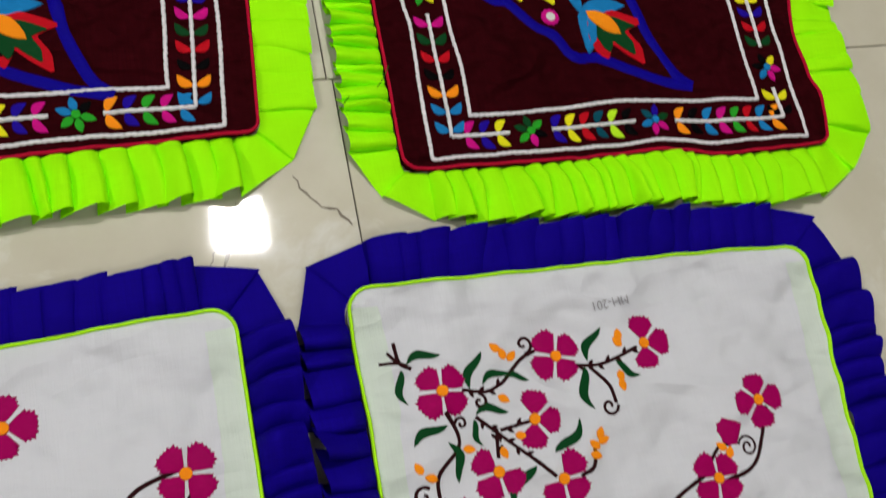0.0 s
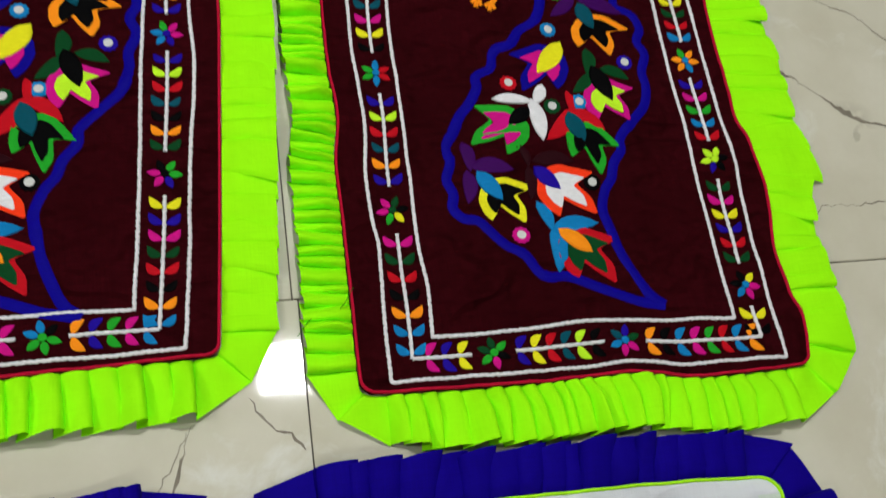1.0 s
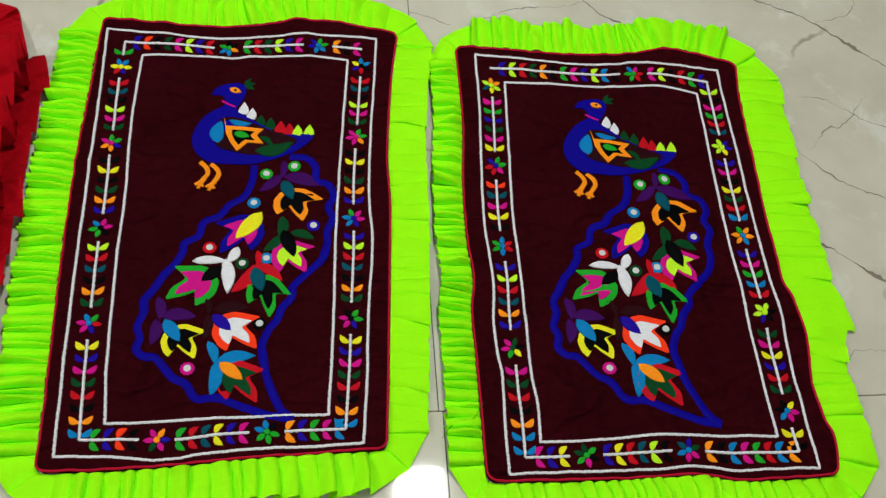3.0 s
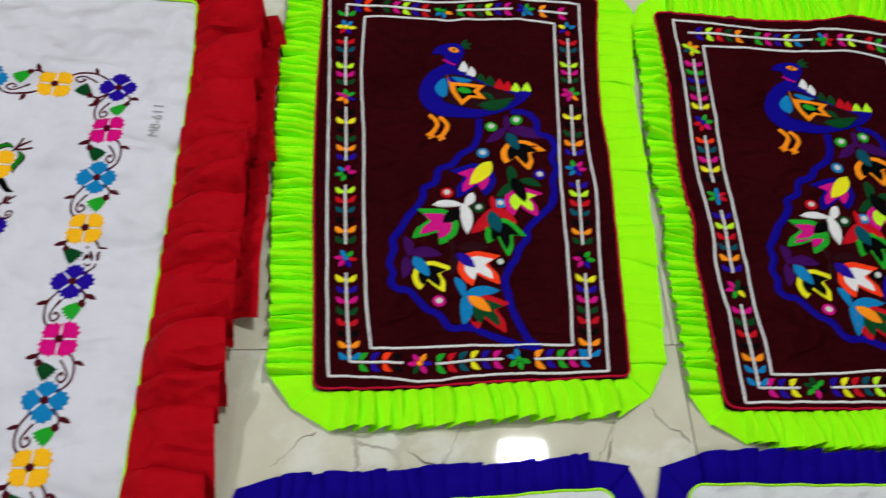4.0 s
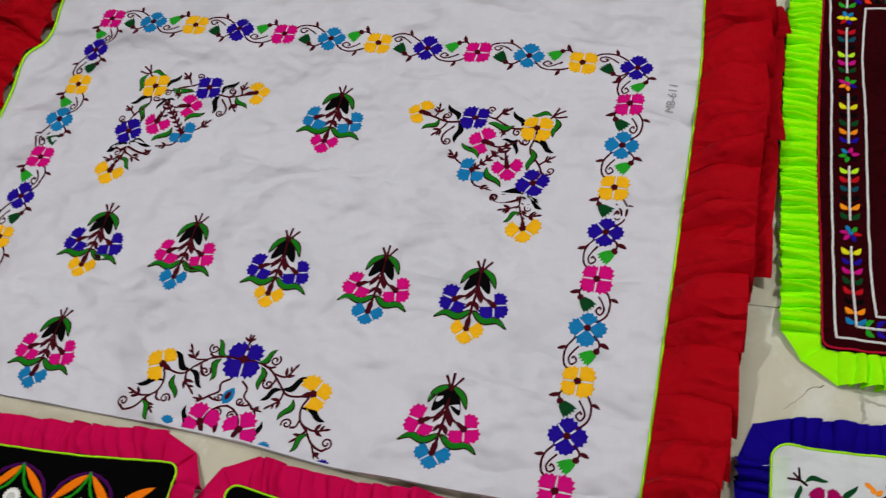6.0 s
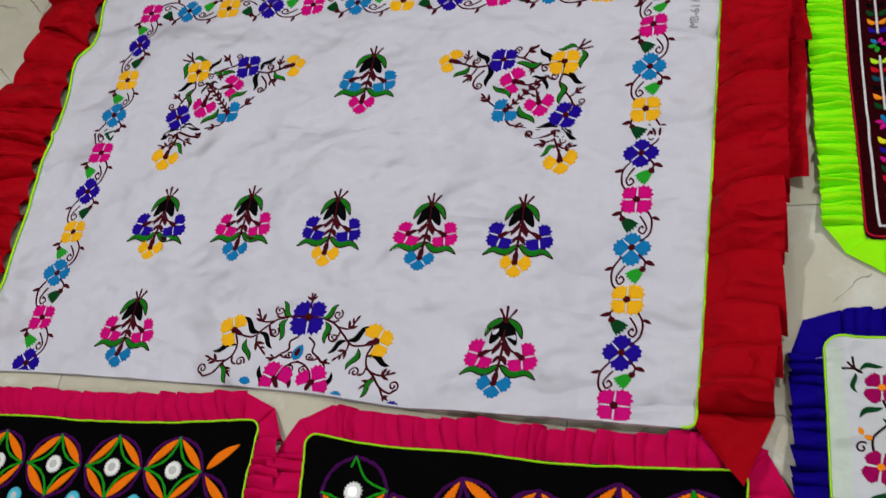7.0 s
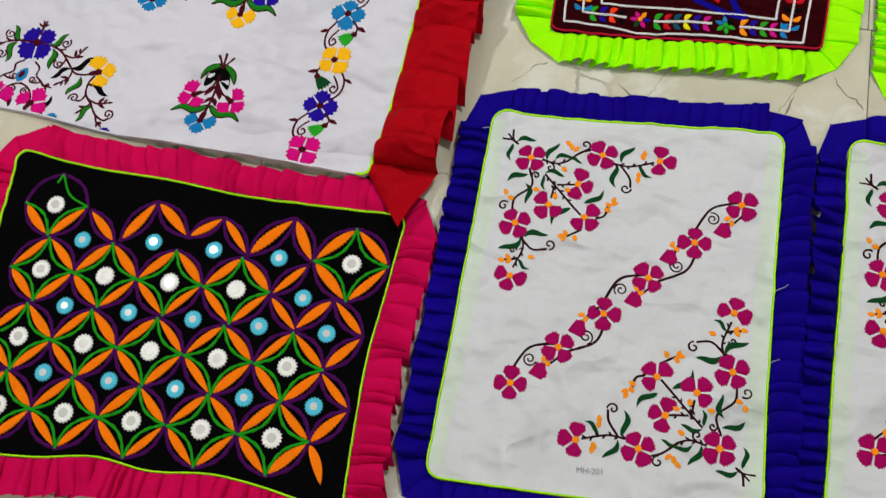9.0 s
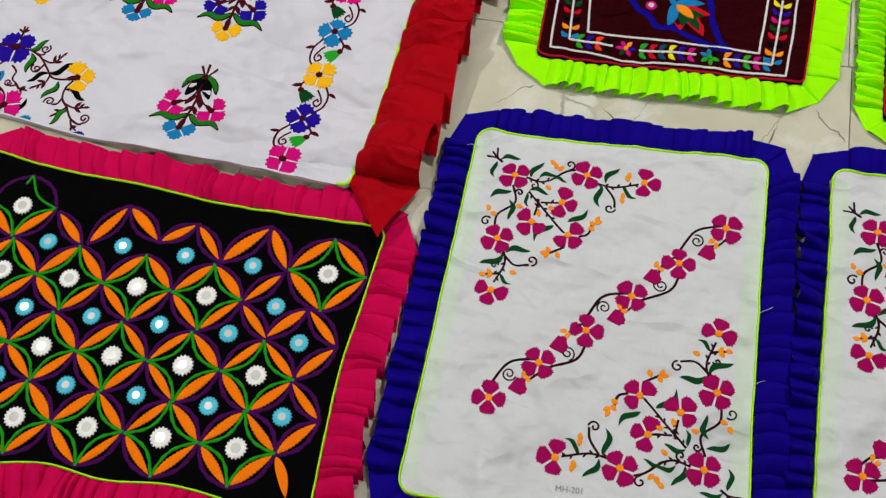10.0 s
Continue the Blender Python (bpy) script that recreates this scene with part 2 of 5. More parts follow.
class Cloth:
    """A cover lying on the floor: its panel is a patch between four edge curves, with small creases; all stitching follows it."""

    def __init__(self, name, label, category, group, top, right, bottom, left, crease=0.002, grain=6.0, base=0.005, lift=None, press=None, pucker=0.005):
        self.edges = (top, right, bottom, left)
        self.corners = (top[0], top[-1], bottom[-1], bottom[0])
        self.origin = np.array([*bilinear(self.corners, 0.5, 0.5), 0.0])
        self.crease, self.grain, self.base, self.lift, self.press = crease, grain, base, lift, press
        self.seed = len(name) * 3.7 + self.origin[0] * 5
        self.root = tagged(new(name), label, category, group)
        self.root.location = self.origin
        self.pucker = pucker
        self.width = np.linalg.norm(np.subtract(top[0], top[-1]))
        self.height = np.linalg.norm(np.subtract(left[0], left[-1]))

    def at(self, u, v):
        t, r, b, l = self.edges
        return (1 - v) * curve_at(t, u) + v * curve_at(b, u) + (1 - u) * curve_at(l, v) + u * curve_at(r, v) - bilinear(self.corners, u, v)

    def z(self, x, y):
        g, s = self.grain, self.seed
        h = noise.noise((x * g + s, y * g, 0)) + 0.5 * noise.noise((x * g * 2.3, y * g * 2.3 + s, 5))
        ridge = 1 - abs(noise.noise((x * g * 0.5 + y * 2.1 + s, y * g * 0.9 - x - s, 9))) * 7
        fold = 1 - abs(noise.noise((x * g * 1.1 - y * 3 - s, y * g * 0.7 + x * 2, 17))) * 8
        h += 0.7 * max(0.0, ridge) + 0.6 * max(0.0, fold)
        out = self.base + self.crease * max(0.0, 0.55 + h)
        if self.press:
            out += self.press(x, y)
        elif self.pucker:
            out += self.seam(x, y)
        return out + (self.lift(x, y) if self.lift else 0)

    def seam(self, x, y):
        """Small gathers where the frill's seam draws the cloth together."""
        (xa, ya), (xb, yb), (xc, yc), (xd, yd) = self.corners
        v = min(1.0, max(0.0, (ya - y) / (ya - yd)))
        near_x = min(x - (xa + (xd - xa) * v), (xb + (xc - xb) * v) - x)
        u = min(1.0, max(0.0, (x - xa) / (xb - xa)))
        near_y = min((ya + (yb - ya) * u) - y, y - (yd + (yc - yd) * u))
        s = self.seed
        return self.pucker * (math.exp(-max(near_x, 0.0) / 0.022) * max(0.0, 0.3 + noise.noise((s, y * 42, x * 9))) + math.exp(-max(near_y, 0.0) / 0.022) * max(0.0, 0.3 + noise.noise((x * 42, s, y * 9))))

    def part(self, name, verts, faces, material, parent=None, label="", smooth=None):
        o = self.origin
        ob = new(name, mesh_of(name, [(v[0] - o[0], v[1] - o[1], v[2]) for v in verts], faces, material, smooth))
        ob.parent = parent or self.root
        return tagged(ob, label) if label else ob

    def rim(self, radius, step=0.006):
        """Points round the panel's edge, clockwise from the top left, with rounded corners."""
        ru, rv = radius / self.width, radius / self.height
        q = []
        for cu, cv, a0 in ((ru, rv, 180), (1 - ru, rv, 270), (1 - ru, 1 - rv, 0), (ru, 1 - rv, 90)):
            q += [(cu + ru * math.cos(radians(a0 + a)), cv + rv * math.sin(radians(a0 + a))) for a in range(0, 91, 15)]
        q.append(q[0])
        pts, ends = [], []
        for (u0, v0), (u1, v1) in zip(q, q[1:]):
            n = max(1, int(math.hypot((u1 - u0) * self.width, (v1 - v0) * self.height) / step))
            pts += [self.at(u0 + (u1 - u0) * i / n, v0 + (v1 - v0) * i / n) for i in range(n)]
            ends.append(len(pts))
        self.turns = [(ends[7 * k - 1] if k else 0, ends[7 * k + 5]) for k in range(4)]
        return np.array(pts)

    def panel(self, material, label, radius=0.02, cell=0.009):
        nu, nv = int(self.width / cell), int(self.height / cell)
        ru, rv = radius / self.width, radius / self.height
        verts = []
        for j in range(nv + 1):
            for i in range(nu + 1):
                u, v = i / nu, j / nv
                cu, cv = min(max(u, ru), 1 - ru), min(max(v, rv), 1 - rv)
                a, b = (u - cu) / ru, (v - cv) / rv
                if a and b:
                    f = max(abs(a), abs(b)) / math.hypot(a, b)
                    u, v = cu + a * ru * f, cv + b * rv * f
                x, y = self.at(u, v)
                verts.append((x, y, self.z(x, y)))
        w = nu + 1
        faces = [(j * w + i, (j + 1) * w + i, (j + 1) * w + i + 1, j * w + i + 1) for j in range(nv) for i in range(nu)]
        ring = [i for i in range(w)] + [j * w + nu for j in range(1, nv + 1)] + [nv * w + i for i in range(nu - 1, -1, -1)] + [j * w for j in range(nv - 1, 0, -1)]
        low = len(verts)
        lift = 0.0015
        verts += [(verts[i][0], verts[i][1], lift + (self.lift(*verts[i][:2]) if self.lift else 0)) for i in ring]
        m = len(ring)
        faces += [(ring[a], ring[(a + 1) % m], low + (a + 1) % m, low + a) for a in range(m)]
        return self.part("cloth_panel", verts, faces, material, label=label, smooth=60)

    def tube(self, name, pts, half, rise, material, closed=False, parent=None, chain=0.0, label="", lift=0.0, taper=False):
        """A corded or stitched line that lies on the cloth."""
        pts = np.array(pts, float)
        n = len(pts)
        verts, s = [], 0.0
        for i in range(n):
            a, b = (pts[i - 1], pts[(i + 1) % n]) if closed else (pts[max(i - 1, 0)], pts[min(i + 1, n - 1)])
            t = (b - a) / (np.linalg.norm(b - a) + 1e-9)
            nx, ny = -t[1], t[0]
            w, off = half, 0.0
            if chain:
                w = half * (1 + 0.24 * math.cos(2 * math.pi * s / chain))
                off = half * 0.1 * math.sin(math.pi * s / chain)
            if taper:
                w = half * (0.35 + 0.65 * math.sin(math.pi * (0.12 + 0.83 * i / (n - 1))))
            x, y = pts[i]
            z = self.z(x, y) + lift
            for q, h in ((1, 0.0), (0.62, 0.85), (0, 1.0), (-0.62, 0.85), (-1, 0.0)):
                verts.append((x + nx * (q * w + off), y + ny * (q * w + off), z - 0.0006 + (rise + 0.0006) * h))
            if i < n - 1:
                s += np.linalg.norm(pts[i + 1] - pts[i])
        faces = []
        for i in range(n if closed else n - 1):
            j = (i + 1) % n
            faces += [(i * 5 + q, j * 5 + q, j * 5 + q + 1, i * 5 + q + 1) for q in range(4)]
        if not closed:
            faces += [(0, 1, 2, 3, 4), tuple(range(n * 5 - 1, n * 5 - 6, -1))]
        return self.part(name, verts, faces, material, parent, label, 70)

    def patch(self, name, pts, material, parent=None, rise=0.0014, lift=0.0, inner=0.72, label=""):
        """A patch of satin stitch with a rounded, raised edge."""
        pts = np.array(pts, float)
        n = len(pts)
        c = pts.mean(0)
        verts = [(x, y, self.z(x, y) - 0.0006 + lift) for x, y in pts]
        faces = []
        if inner:
            for f, h in ((0.93, 0.75), (inner, 1.0)):
                verts += [(x, y, self.z(x, y) + lift + rise * h) for x, y in c + (pts - c) * f]
            for r in (0, 1):
                faces += [(r * n + i, r * n + (i + 1) % n, (r + 1) * n + (i + 1) % n, (r + 1) * n + i) for i in range(n)]
            m = pts.mean(0) if inner else c
            verts.append((m[0], m[1], self.z(m[0], m[1]) + lift + rise * 1.05))
            faces += [(2 * n + i, 2 * n + (i + 1) % n, 3 * n) for i in range(n)]
        else:
            verts += [(x, y, self.z(x, y) + lift + rise) for x, y in pts]
            faces += [(i, (i + 1) % n, n + (i + 1) % n, n + i) for i in range(n)]
            faces.append(tuple(range(n, 2 * n)))
        return self.part(name, verts, faces, material, parent, label, 50)

    def frill(self, rim, width, pitch, rise, material, label, seed, loose=0.06, lo=0.002, sides=None, lift=None, over=0.3, jag=0.03, saw=0.04, corner=0.012, spread=(0.65, 1.4), wavy=(0.08, 0.22), crumple=0.0012, scallop=0.0, crisp=58, tube=None, lean_over=0.22, clip=0.76, name="frill"):
        """A gathered strip of cloth sewn round the rim: between flat knife pleats and rounded, leaning tubes, as tube gives by side; flat at the corners."""
        rnd = random.Random(seed)
        loop = np.r_[rim, rim[:1]]
        dist = np.r_[0, np.cumsum(np.linalg.norm(np.diff(loop, axis=0), axis=1))]
        total = dist[-1]
        area = np.sum(loop[:-1, 0] * loop[1:, 1] - loop[1:, 0] * loop[:-1, 1])
        turn = -1 if area > 0 else 1

        def on(s):
            s %= total
            p = np.array([np.interp(s, dist, loop[:, 0]), np.interp(s, dist, loop[:, 1])])
            a, b = (s - 0.01) % total, (s + 0.01) % total
            q = np.array([np.interp(b, dist, loop[:, 0]) - np.interp(a, dist, loop[:, 0]), np.interp(b, dist, loop[:, 1]) - np.interp(a, dist, loop[:, 1])])
            q /= np.linalg.norm(q) + 1e-9
            return p, np.array([-q[1], q[0]]) * turn

        marks = []
        for k, (i0, i1) in enumerate(self.turns):
            c0, c1 = dist[i0] - corner, dist[i1] + corner
            marks += [(c0, True), ((c0 + c1) / 2, True)]
            nxt = dist[self.turns[k + 1][0]] - corner if k < 3 else total + dist[self.turns[0][0]] - corner
            s = c1
            while s < nxt - 0.012:
                marks.append((s, False))
                step = pitch(*on(s)[0]) if callable(pitch) else pitch
                s += step * rnd.uniform(*spread)
        count = len(marks)
        cols = (0.0, 0.05, 0.12, 0.22, 0.34, 0.48, 0.63, 0.78, 0.9, 0.97, 1.0)
        nu, nv = len(cols) - 1, 7
        rays = []
        lean = 0.0
        for s, flat in marks:
            p, nrm = on(s)
            lean = 0.5 * lean + rnd.uniform(-1, 1) * loose
            tang = np.array([nrm[1], -nrm[0]])
            rays.append((s, p, nrm, tang, lean * (0.3 if flat else 1.0)))
        verts, faces, starts = [], [], []
        for i in range(count):
            s0, p0, n0, t0, l0 = rays[i]
            s1, p1, n1, t1, l1 = rays[(i + 1) % count]
            s1 += total if i == count - 1 else 0
            if sides and not (sides(p0, n0) and sides(p1, n1)):
                starts.append(None)
                continue
            flat = marks[i][1]
            ext = 0.0 if flat or marks[(i + 1) % count][1] else min(s1 - s0, 0.06) * over
            w0, w1 = (width(*p) * (1 + rnd.uniform(-jag, jag)) for p in (p0, p1))
            if not flat:
                w0, w1 = w0 * (1 - saw), w1 * (1 + saw * 0.5)
            elif i + 1 < count and marks[i + 1][1]:
                w1 *= clip
            else:
                w0 *= clip
            puff, high = tube(n0) if tube else (0.5, 1.0)
            hi = rise * rnd.uniform(0.6, 1.25) * (0.45 if flat else high)
            puff = 0.0 if flat else puff
            grow = rnd.uniform(-0.6, 0.6)
            rnd_scallop = rnd.uniform(-0.3, 1.0)
            o0 = p0 + n0 * w0 + t0 * l0 * w0
            o1 = p1 + n1 * w1 + t1 * l1 * w1
            wave, ph = rnd.uniform(*wavy) * rise, rnd.uniform(0, 6)
            along = t0 if np.dot(t0, p1 - p0) > 0 else -t0
            along1 = t1 if np.dot(t1, p1 - p0) > 0 else -t1
            starts.append(len(verts))
            for q in range(nu + 1):
                f = cols[q]
                hump = math.sin(math.pi * f**0.62) ** 0.7 if 0 < f < 1 else 0.0
                roll = (1 - puff) * (0.25 * f + 0.75 * f**2.6 - (0.3 * ((f - 0.89) / 0.11) ** 2 if f > 0.89 else 0)) + puff * 1.35 * hump
                for j in range(nv + 1):
                    r = j / nv
                    inner = on(s0 + (s1 - s0) * f)[0] + n0 * 0.0022 + along1 * ext * 0.3 * f**3
                    x, y = inner * (1 - r) + (o0 + (o1 - o0) * f + along1 * ext * f**3 + n0 * scallop * math.sin(f * math.pi) * rnd_scallop) * r
                    h = lo + hi * (0.7 + grow * (r - 0.5)) * roll * (0.3 + 0.7 * min(1.0, r * 3))
                    h += wave * math.sin(r * 2.6 + ph + f * 1.5) * r + wave * 0.9 * math.sin(f * math.pi)
                    x, y = np.array([x, y]) - along1 * (puff * hump * lean_over * min(s1 - s0, 0.06) * min(1.0, r * 2))
                    if crumple:
                        h += min(1.0, r * 2.5) * crumple * (noise.noise((x * 23 + seed, y * 23, i * 0.11)) + 0.5 * noise.noise((x * 60, y * 60 + seed, 4)))
                    h = max(h, 0.0012)
                    if lift:
                        h += lift(x, y)
                    verts.append((x, y, h))
        for i in range(count):
            if starts[i] is None:
                continue
            for c in range(nu):
                for j in range(nv):
                    a = starts[i] + c * (nv + 1) + j
                    faces.append((a, a + 1, a + nv + 2, a + nv + 1))
            nxt = starts[(i + 1) % count]
            if nxt is not None:
                for j in range(nv):
                    a = starts[i] + nu * (nv + 1) + j
                    faces.append((a, a + 1, nxt + j + 1, nxt + j))
        return self.part(name, verts, faces, material, label=label, smooth=crisp)


# motif helpers: all in metres on the floor plan
def rot(a):
    return np.array([[math.cos(a), -math.sin(a)], [math.sin(a), math.cos(a)]])


def leaf_shape(p0, p1, fat=0.3, bend=0.0, n=7, swing=0.0, rag=0.0):
    p0, p1 = np.array(p0, float), np.array(p1, float)
    d = p1 - p0
    q = np.array([-d[1], d[0]])
    right, left = [], []
    for i in range(n + 1):
        t = i / n
        mid = p0 + d * t + q * (bend * math.sin(math.pi * t) + swing * math.sin(2 * math.pi * t))
        w = fat * 0.5 * math.sin(math.pi * t**0.85) ** 0.75 if 0 < t < 1 else 0
        w *= 1 + (rag if i % 2 else -rag)
        right.append(mid - q * w)
        left.append(mid + q * w)
    return right + left[-2:0:-1]


def disc(c, r, n=14, teeth=0.0):
    return [np.array(c) + r * (1 + (teeth if i % 2 else -teeth)) * np.array([math.cos(2 * math.pi * i / n), math.sin(2 * math.pi * i / n)]) for i in range(n)]


def petal_shape(c, ang, r, half=0.5, teeth=4, bite=0.06):
    """A squarish petal with a scalloped or ragged outer edge."""
    base = [(0.05, 0.0), (0.3, half * 0.47), (0.62, half), (0.9, half * 0.86), (1.0, half * 0.45), (1.0, -half * 0.45), (0.9, -half * 0.86), (0.62, -half), (0.3, -half * 0.47)]
    pts = base[:2]
    for k in range(2, 7):
        p, q = np.array(base[k]), np.array(base[k + 1])
        out = np.array([p[1] - q[1], q[0] - p[0]])
        m = max(1, round(teeth * np.linalg.norm(q - p) / half))
        for i in range(2 * m):
            w = p + (q - p) * i / (2 * m)
            pts.append(w + (np.array([0.5, 0.0]) - w) * bite * 1.6 * (i % 2) * (0.7 + 0.6 * ((i * 37 + k * 11) % 5) / 5))
    pts += base[7:]
    return [np.array(c) + rot(ang) @ (np.array(p) * r) for p in pts]


def fringe_petal(c, ang, r, spread=0.765, teeth=5, bite=0.13):
    """A fan-shaped petal of long stitches with a combed outer edge."""
    out = [(0.06, -0.3), (0.06, 0.3), (0.45, spread * 0.92)]
    m = 2 * teeth
    for i in range(m + 1):
        g = spread * (1 - 2 * i / m)
        edge = 1 - 0.2 * abs(g / spread) ** 2.0 - (bite * (0.7 + 0.6 * ((i * 37) % 5) / 5) if i % 2 else 0)
        out.append((edge, g))
    out.append((0.45, -spread * 0.92))
    return [np.array(c) + r * q * np.array([math.cos(ang + g), math.sin(ang + g)]) for q, g in out]


def spiral(c, r, a0, turns=1.3, swirl=1, n=16):
    return [np.array(c) + r * (1 - 0.8 * i / n) * np.array([math.cos(a0 + swirl * 2 * math.pi * turns * i / n), math.sin(a0 + swirl * 2 * math.pi * turns * i / n)]) for i in range(n + 1)]


# ---------------------------------------------------------------- the room
def slab(name, x0, x1, y0, y1, z0, z1, material, label):
    ob = new(name, box_mesh(name, x1 - x0, y1 - y0, z1 - z0, material))
    ob.location = ((x0 + x1) / 2, (y0 + y1) / 2, (z0 + z1) / 2)
    return tagged(ob, label, name.split("_")[0], kind="structure")


X0, X1, Y0, Y1 = -4.6, 3.2, -3.6, 3.4
slab("ceiling", X0, X1, Y0, Y1, CEILING, CEILING + 0.1, PAINT, "plain pale painted false ceiling")
# walls are out of view: added to close the room, toned to limit bounce
slab("wall_north", X0, X1, Y1, Y1 + 0.15, -0.2, CEILING, PAINT, "unseen pale wall added to close the room")
slab("wall_south", X0, X1, Y0 - 0.15, Y0, -0.2, CEILING, PAINT, "unseen pale wall added to close the room")
slab("wall_east", X1, X1 + 0.15, Y0, Y1, -0.2, CEILING, PAINT, "unseen pale wall added to close the room")
slab("wall_west", X0 - 0.15, X0, Y0, Y1, -0.2, CEILING, PAINT, "unseen pale wall added to close the room")


def ceiling_light(x, y, watts):
    root = tagged(new("ceiling_light"), "small square white recessed LED panel, lit; two of four added", "ceiling light", "ceiling lights")
    root.location = (x, y, CEILING)
    bm = bmesh.new()
    for s, z in ((0.11, 0.0), (0.105, -0.008), (0.082, -0.008), (0.08, -0.003)):
        for a, b in ((-s, -s), (s, -s), (s, s), (-s, s)):
            bm.verts.new((a, b, z))
    bm.verts.ensure_lookup_table()
    for r in range(3):
        for i in range(4):
            bm.faces.new([bm.verts[k] for k in (r * 4 + i, r * 4 + (i + 1) % 4, r * 4 + 4 + (i + 1) % 4, r * 4 + 4 + i)])
    me = bpy.data.meshes.new("rim")
    bm.to_mesh(me)
    bm.free()
    me.materials.append(METAL)
    rim = new("rim", me)
    rim.parent = root
    dif = new("diffuser", box_mesh("diffuser", 0.158, 0.158, 0.002, GLOW))
    dif.location.z, dif.parent = -0.004, root
    lamp = bpy.data.lights.new("panel_light", "AREA")
    lamp.shape, lamp.size, lamp.energy, lamp.color = "SQUARE", 0.16, watts, (1.0, 1.0, 0.985)
    ob = new("panel_light", lamp)
    ob.location = (x, y, CEILING - 0.012)


# the two southern panels are invented to even out the light
for (lx, ly), power in zip(LAMPS, LAMP_WATTS):
    ceiling_light(lx, ly, power)


# ---------------------------------------------------------------- peacock covers: maroon panel, lime frill
class Design:
    """The stitched picture of a peacock cover in percent of its height and width, and its two white frames."""

    def __init__(self, cloth, outer, inner, picture):
        self.cloth, self.outer, self.inner, self.picture = cloth, outer, inner, picture

    def between(self, side, t, f):
        """A point at t along a side, f of the way from the outer to the inner frame."""
        return curve_at(self.outer[side], t) * (1 - f) + curve_at(self.inner[side], t) * f

    def at(self, u, v):
        return np.array([r[0] * u + r[1] * v + r[2] + r[3] * v * v / 100 for r in self.picture])

    def line(self, pts, step=0.004):
        q = sampled(pts, 0.8)
        return sampled([self.at(*p) for p in q], step) if len(q) > 2 else sampled([self.at(*p) for p in pts], step)


TULIP = ((0.0, 0.0), (0.0, -0.17), (0.16, -0.35), (0.4, -0.42), (0.6, -0.4), (0.53, -0.24), (0.46, -0.13), (0.7, -0.09), (1.0, 0.0), (0.78, 0.17), (0.48, 0.2), (0.5, 0.34), (0.56, 0.54), (0.34, 0.42), (0.1, 0.28), (0.0, 0.12))


def peacock(d):
    c = d.cloth
    T = THREAD

    def leaf(a, b, col, fat=0.34, bend=0.08, lift=0.0, name="leaf"):
        return c.patch(name, leaf_shape(d.at(*a), d.at(*b), fat, bend), T[col], lift=lift)

    def tulip(a, b, edge, fill, wide=1.0):
        """An open flower with a long middle point, a pointed and a blunt side lobe."""
        p0, p1 = d.at(*a), d.at(*b)
        ax = p1 - p0
        ac = np.array([-ax[1], ax[0]]) * wide
        cut = []
        for (s0, w0), (s1, w1) in zip(TULIP, TULIP[1:] + TULIP[:1]):
            cut += [(s0 * 0.85 + s1 * 0.15, w0 * 0.85 + w1 * 0.15), (s0 * 0.5 + s1 * 0.5, w0 * 0.5 + w1 * 0.5), (s0 * 0.15 + s1 * 0.85, w0 * 0.15 + w1 * 0.85)]
        shape = [p0 + ax * q + ac * w for q, w in cut]
        t = c.patch("tulip", shape, T[edge], inner=0.0, rise=0.0012)
        mid = p0 + ax * 0.4
        c.patch("tulip_fill", [mid + (p - mid) * 0.68 for p in shape], T[fill], t, inner=0.0, rise=0.0012, lift=0.0009)

    def mirror(a, col, r=0.0098):
        p = d.at(*a)
        ring = c.patch("mirror_ring", disc(p, r, 22, 0.06), T[col])
        c.patch("mirror", disc(p, r * 0.5, 14), MIRROR, ring, lift=0.0014, rise=0.0006, inner=0.0)

    # the train's scalloped outline
    right = [(68.5, 31.5), (75.1, 32.5), (78.2, 35), (78.2, 37.9), (82.8, 39.5), (84.3, 42.4), (82.4, 45), (83.9, 47.6), (81.8, 50.9), (82, 53.9), (80.1, 57.3),
             (75.2, 60.4), (70, 63.8), (69.8, 65.6), (66.5, 68.1), (65, 70.6), (62.7, 72.3), (60.4, 75.9), (60.9, 78.9), (61.9, 82.4), (64.2, 86.5), (66.9, 89.8), (70.4, 91.5)]
    left = [(55.9, 33.4), (55.1, 37.9), (52.6, 41.3), (47.5, 43.3), (44.5, 45.7), (39.1, 47.2), (37.7, 50.3), (33, 52.1), (32.8, 54.1), (29.6, 57.3), (26.9, 59.1), (23.9, 62.2),
            (21.4, 64.6), (21.8, 67.2), (20.1, 70.2), (21.3, 72.6), (20.5, 74.9), (22.9, 76.6), (26.4, 77), (29.5, 79.1), (32.5, 81.3), (36.7, 82.8), (40.3, 86), (46.7, 86.3),
            (55.1, 88.5), (63.5, 90.6), (70.4, 91.5)]
    for pts in (right, left):
        c.tube("train_outline", d.line(pts), 0.0063, 0.0014, T["blue"])
    body = [(38.7, 13.8), (40.3, 12.1), (44.9, 11), (50.5, 11.3), (51.8, 13.4), (49.7, 16.5), (48.2, 18), (52.2, 20.2), (58.5, 23.2), (65.8, 25.8), (77.3, 26.5), (73, 29.6),
            (66.2, 31.4), (55.9, 33), (46.3, 32.8), (39.1, 32), (34.6, 29.5), (32.8, 25.9), (34.5, 22), (38.8, 18.7), (44.1, 16.4), (43.1, 14.3)]
    bird = c.patch("bird_body", d.line(body + body[:1], 0.005)[:-1], T["blue"], inner=0.0)
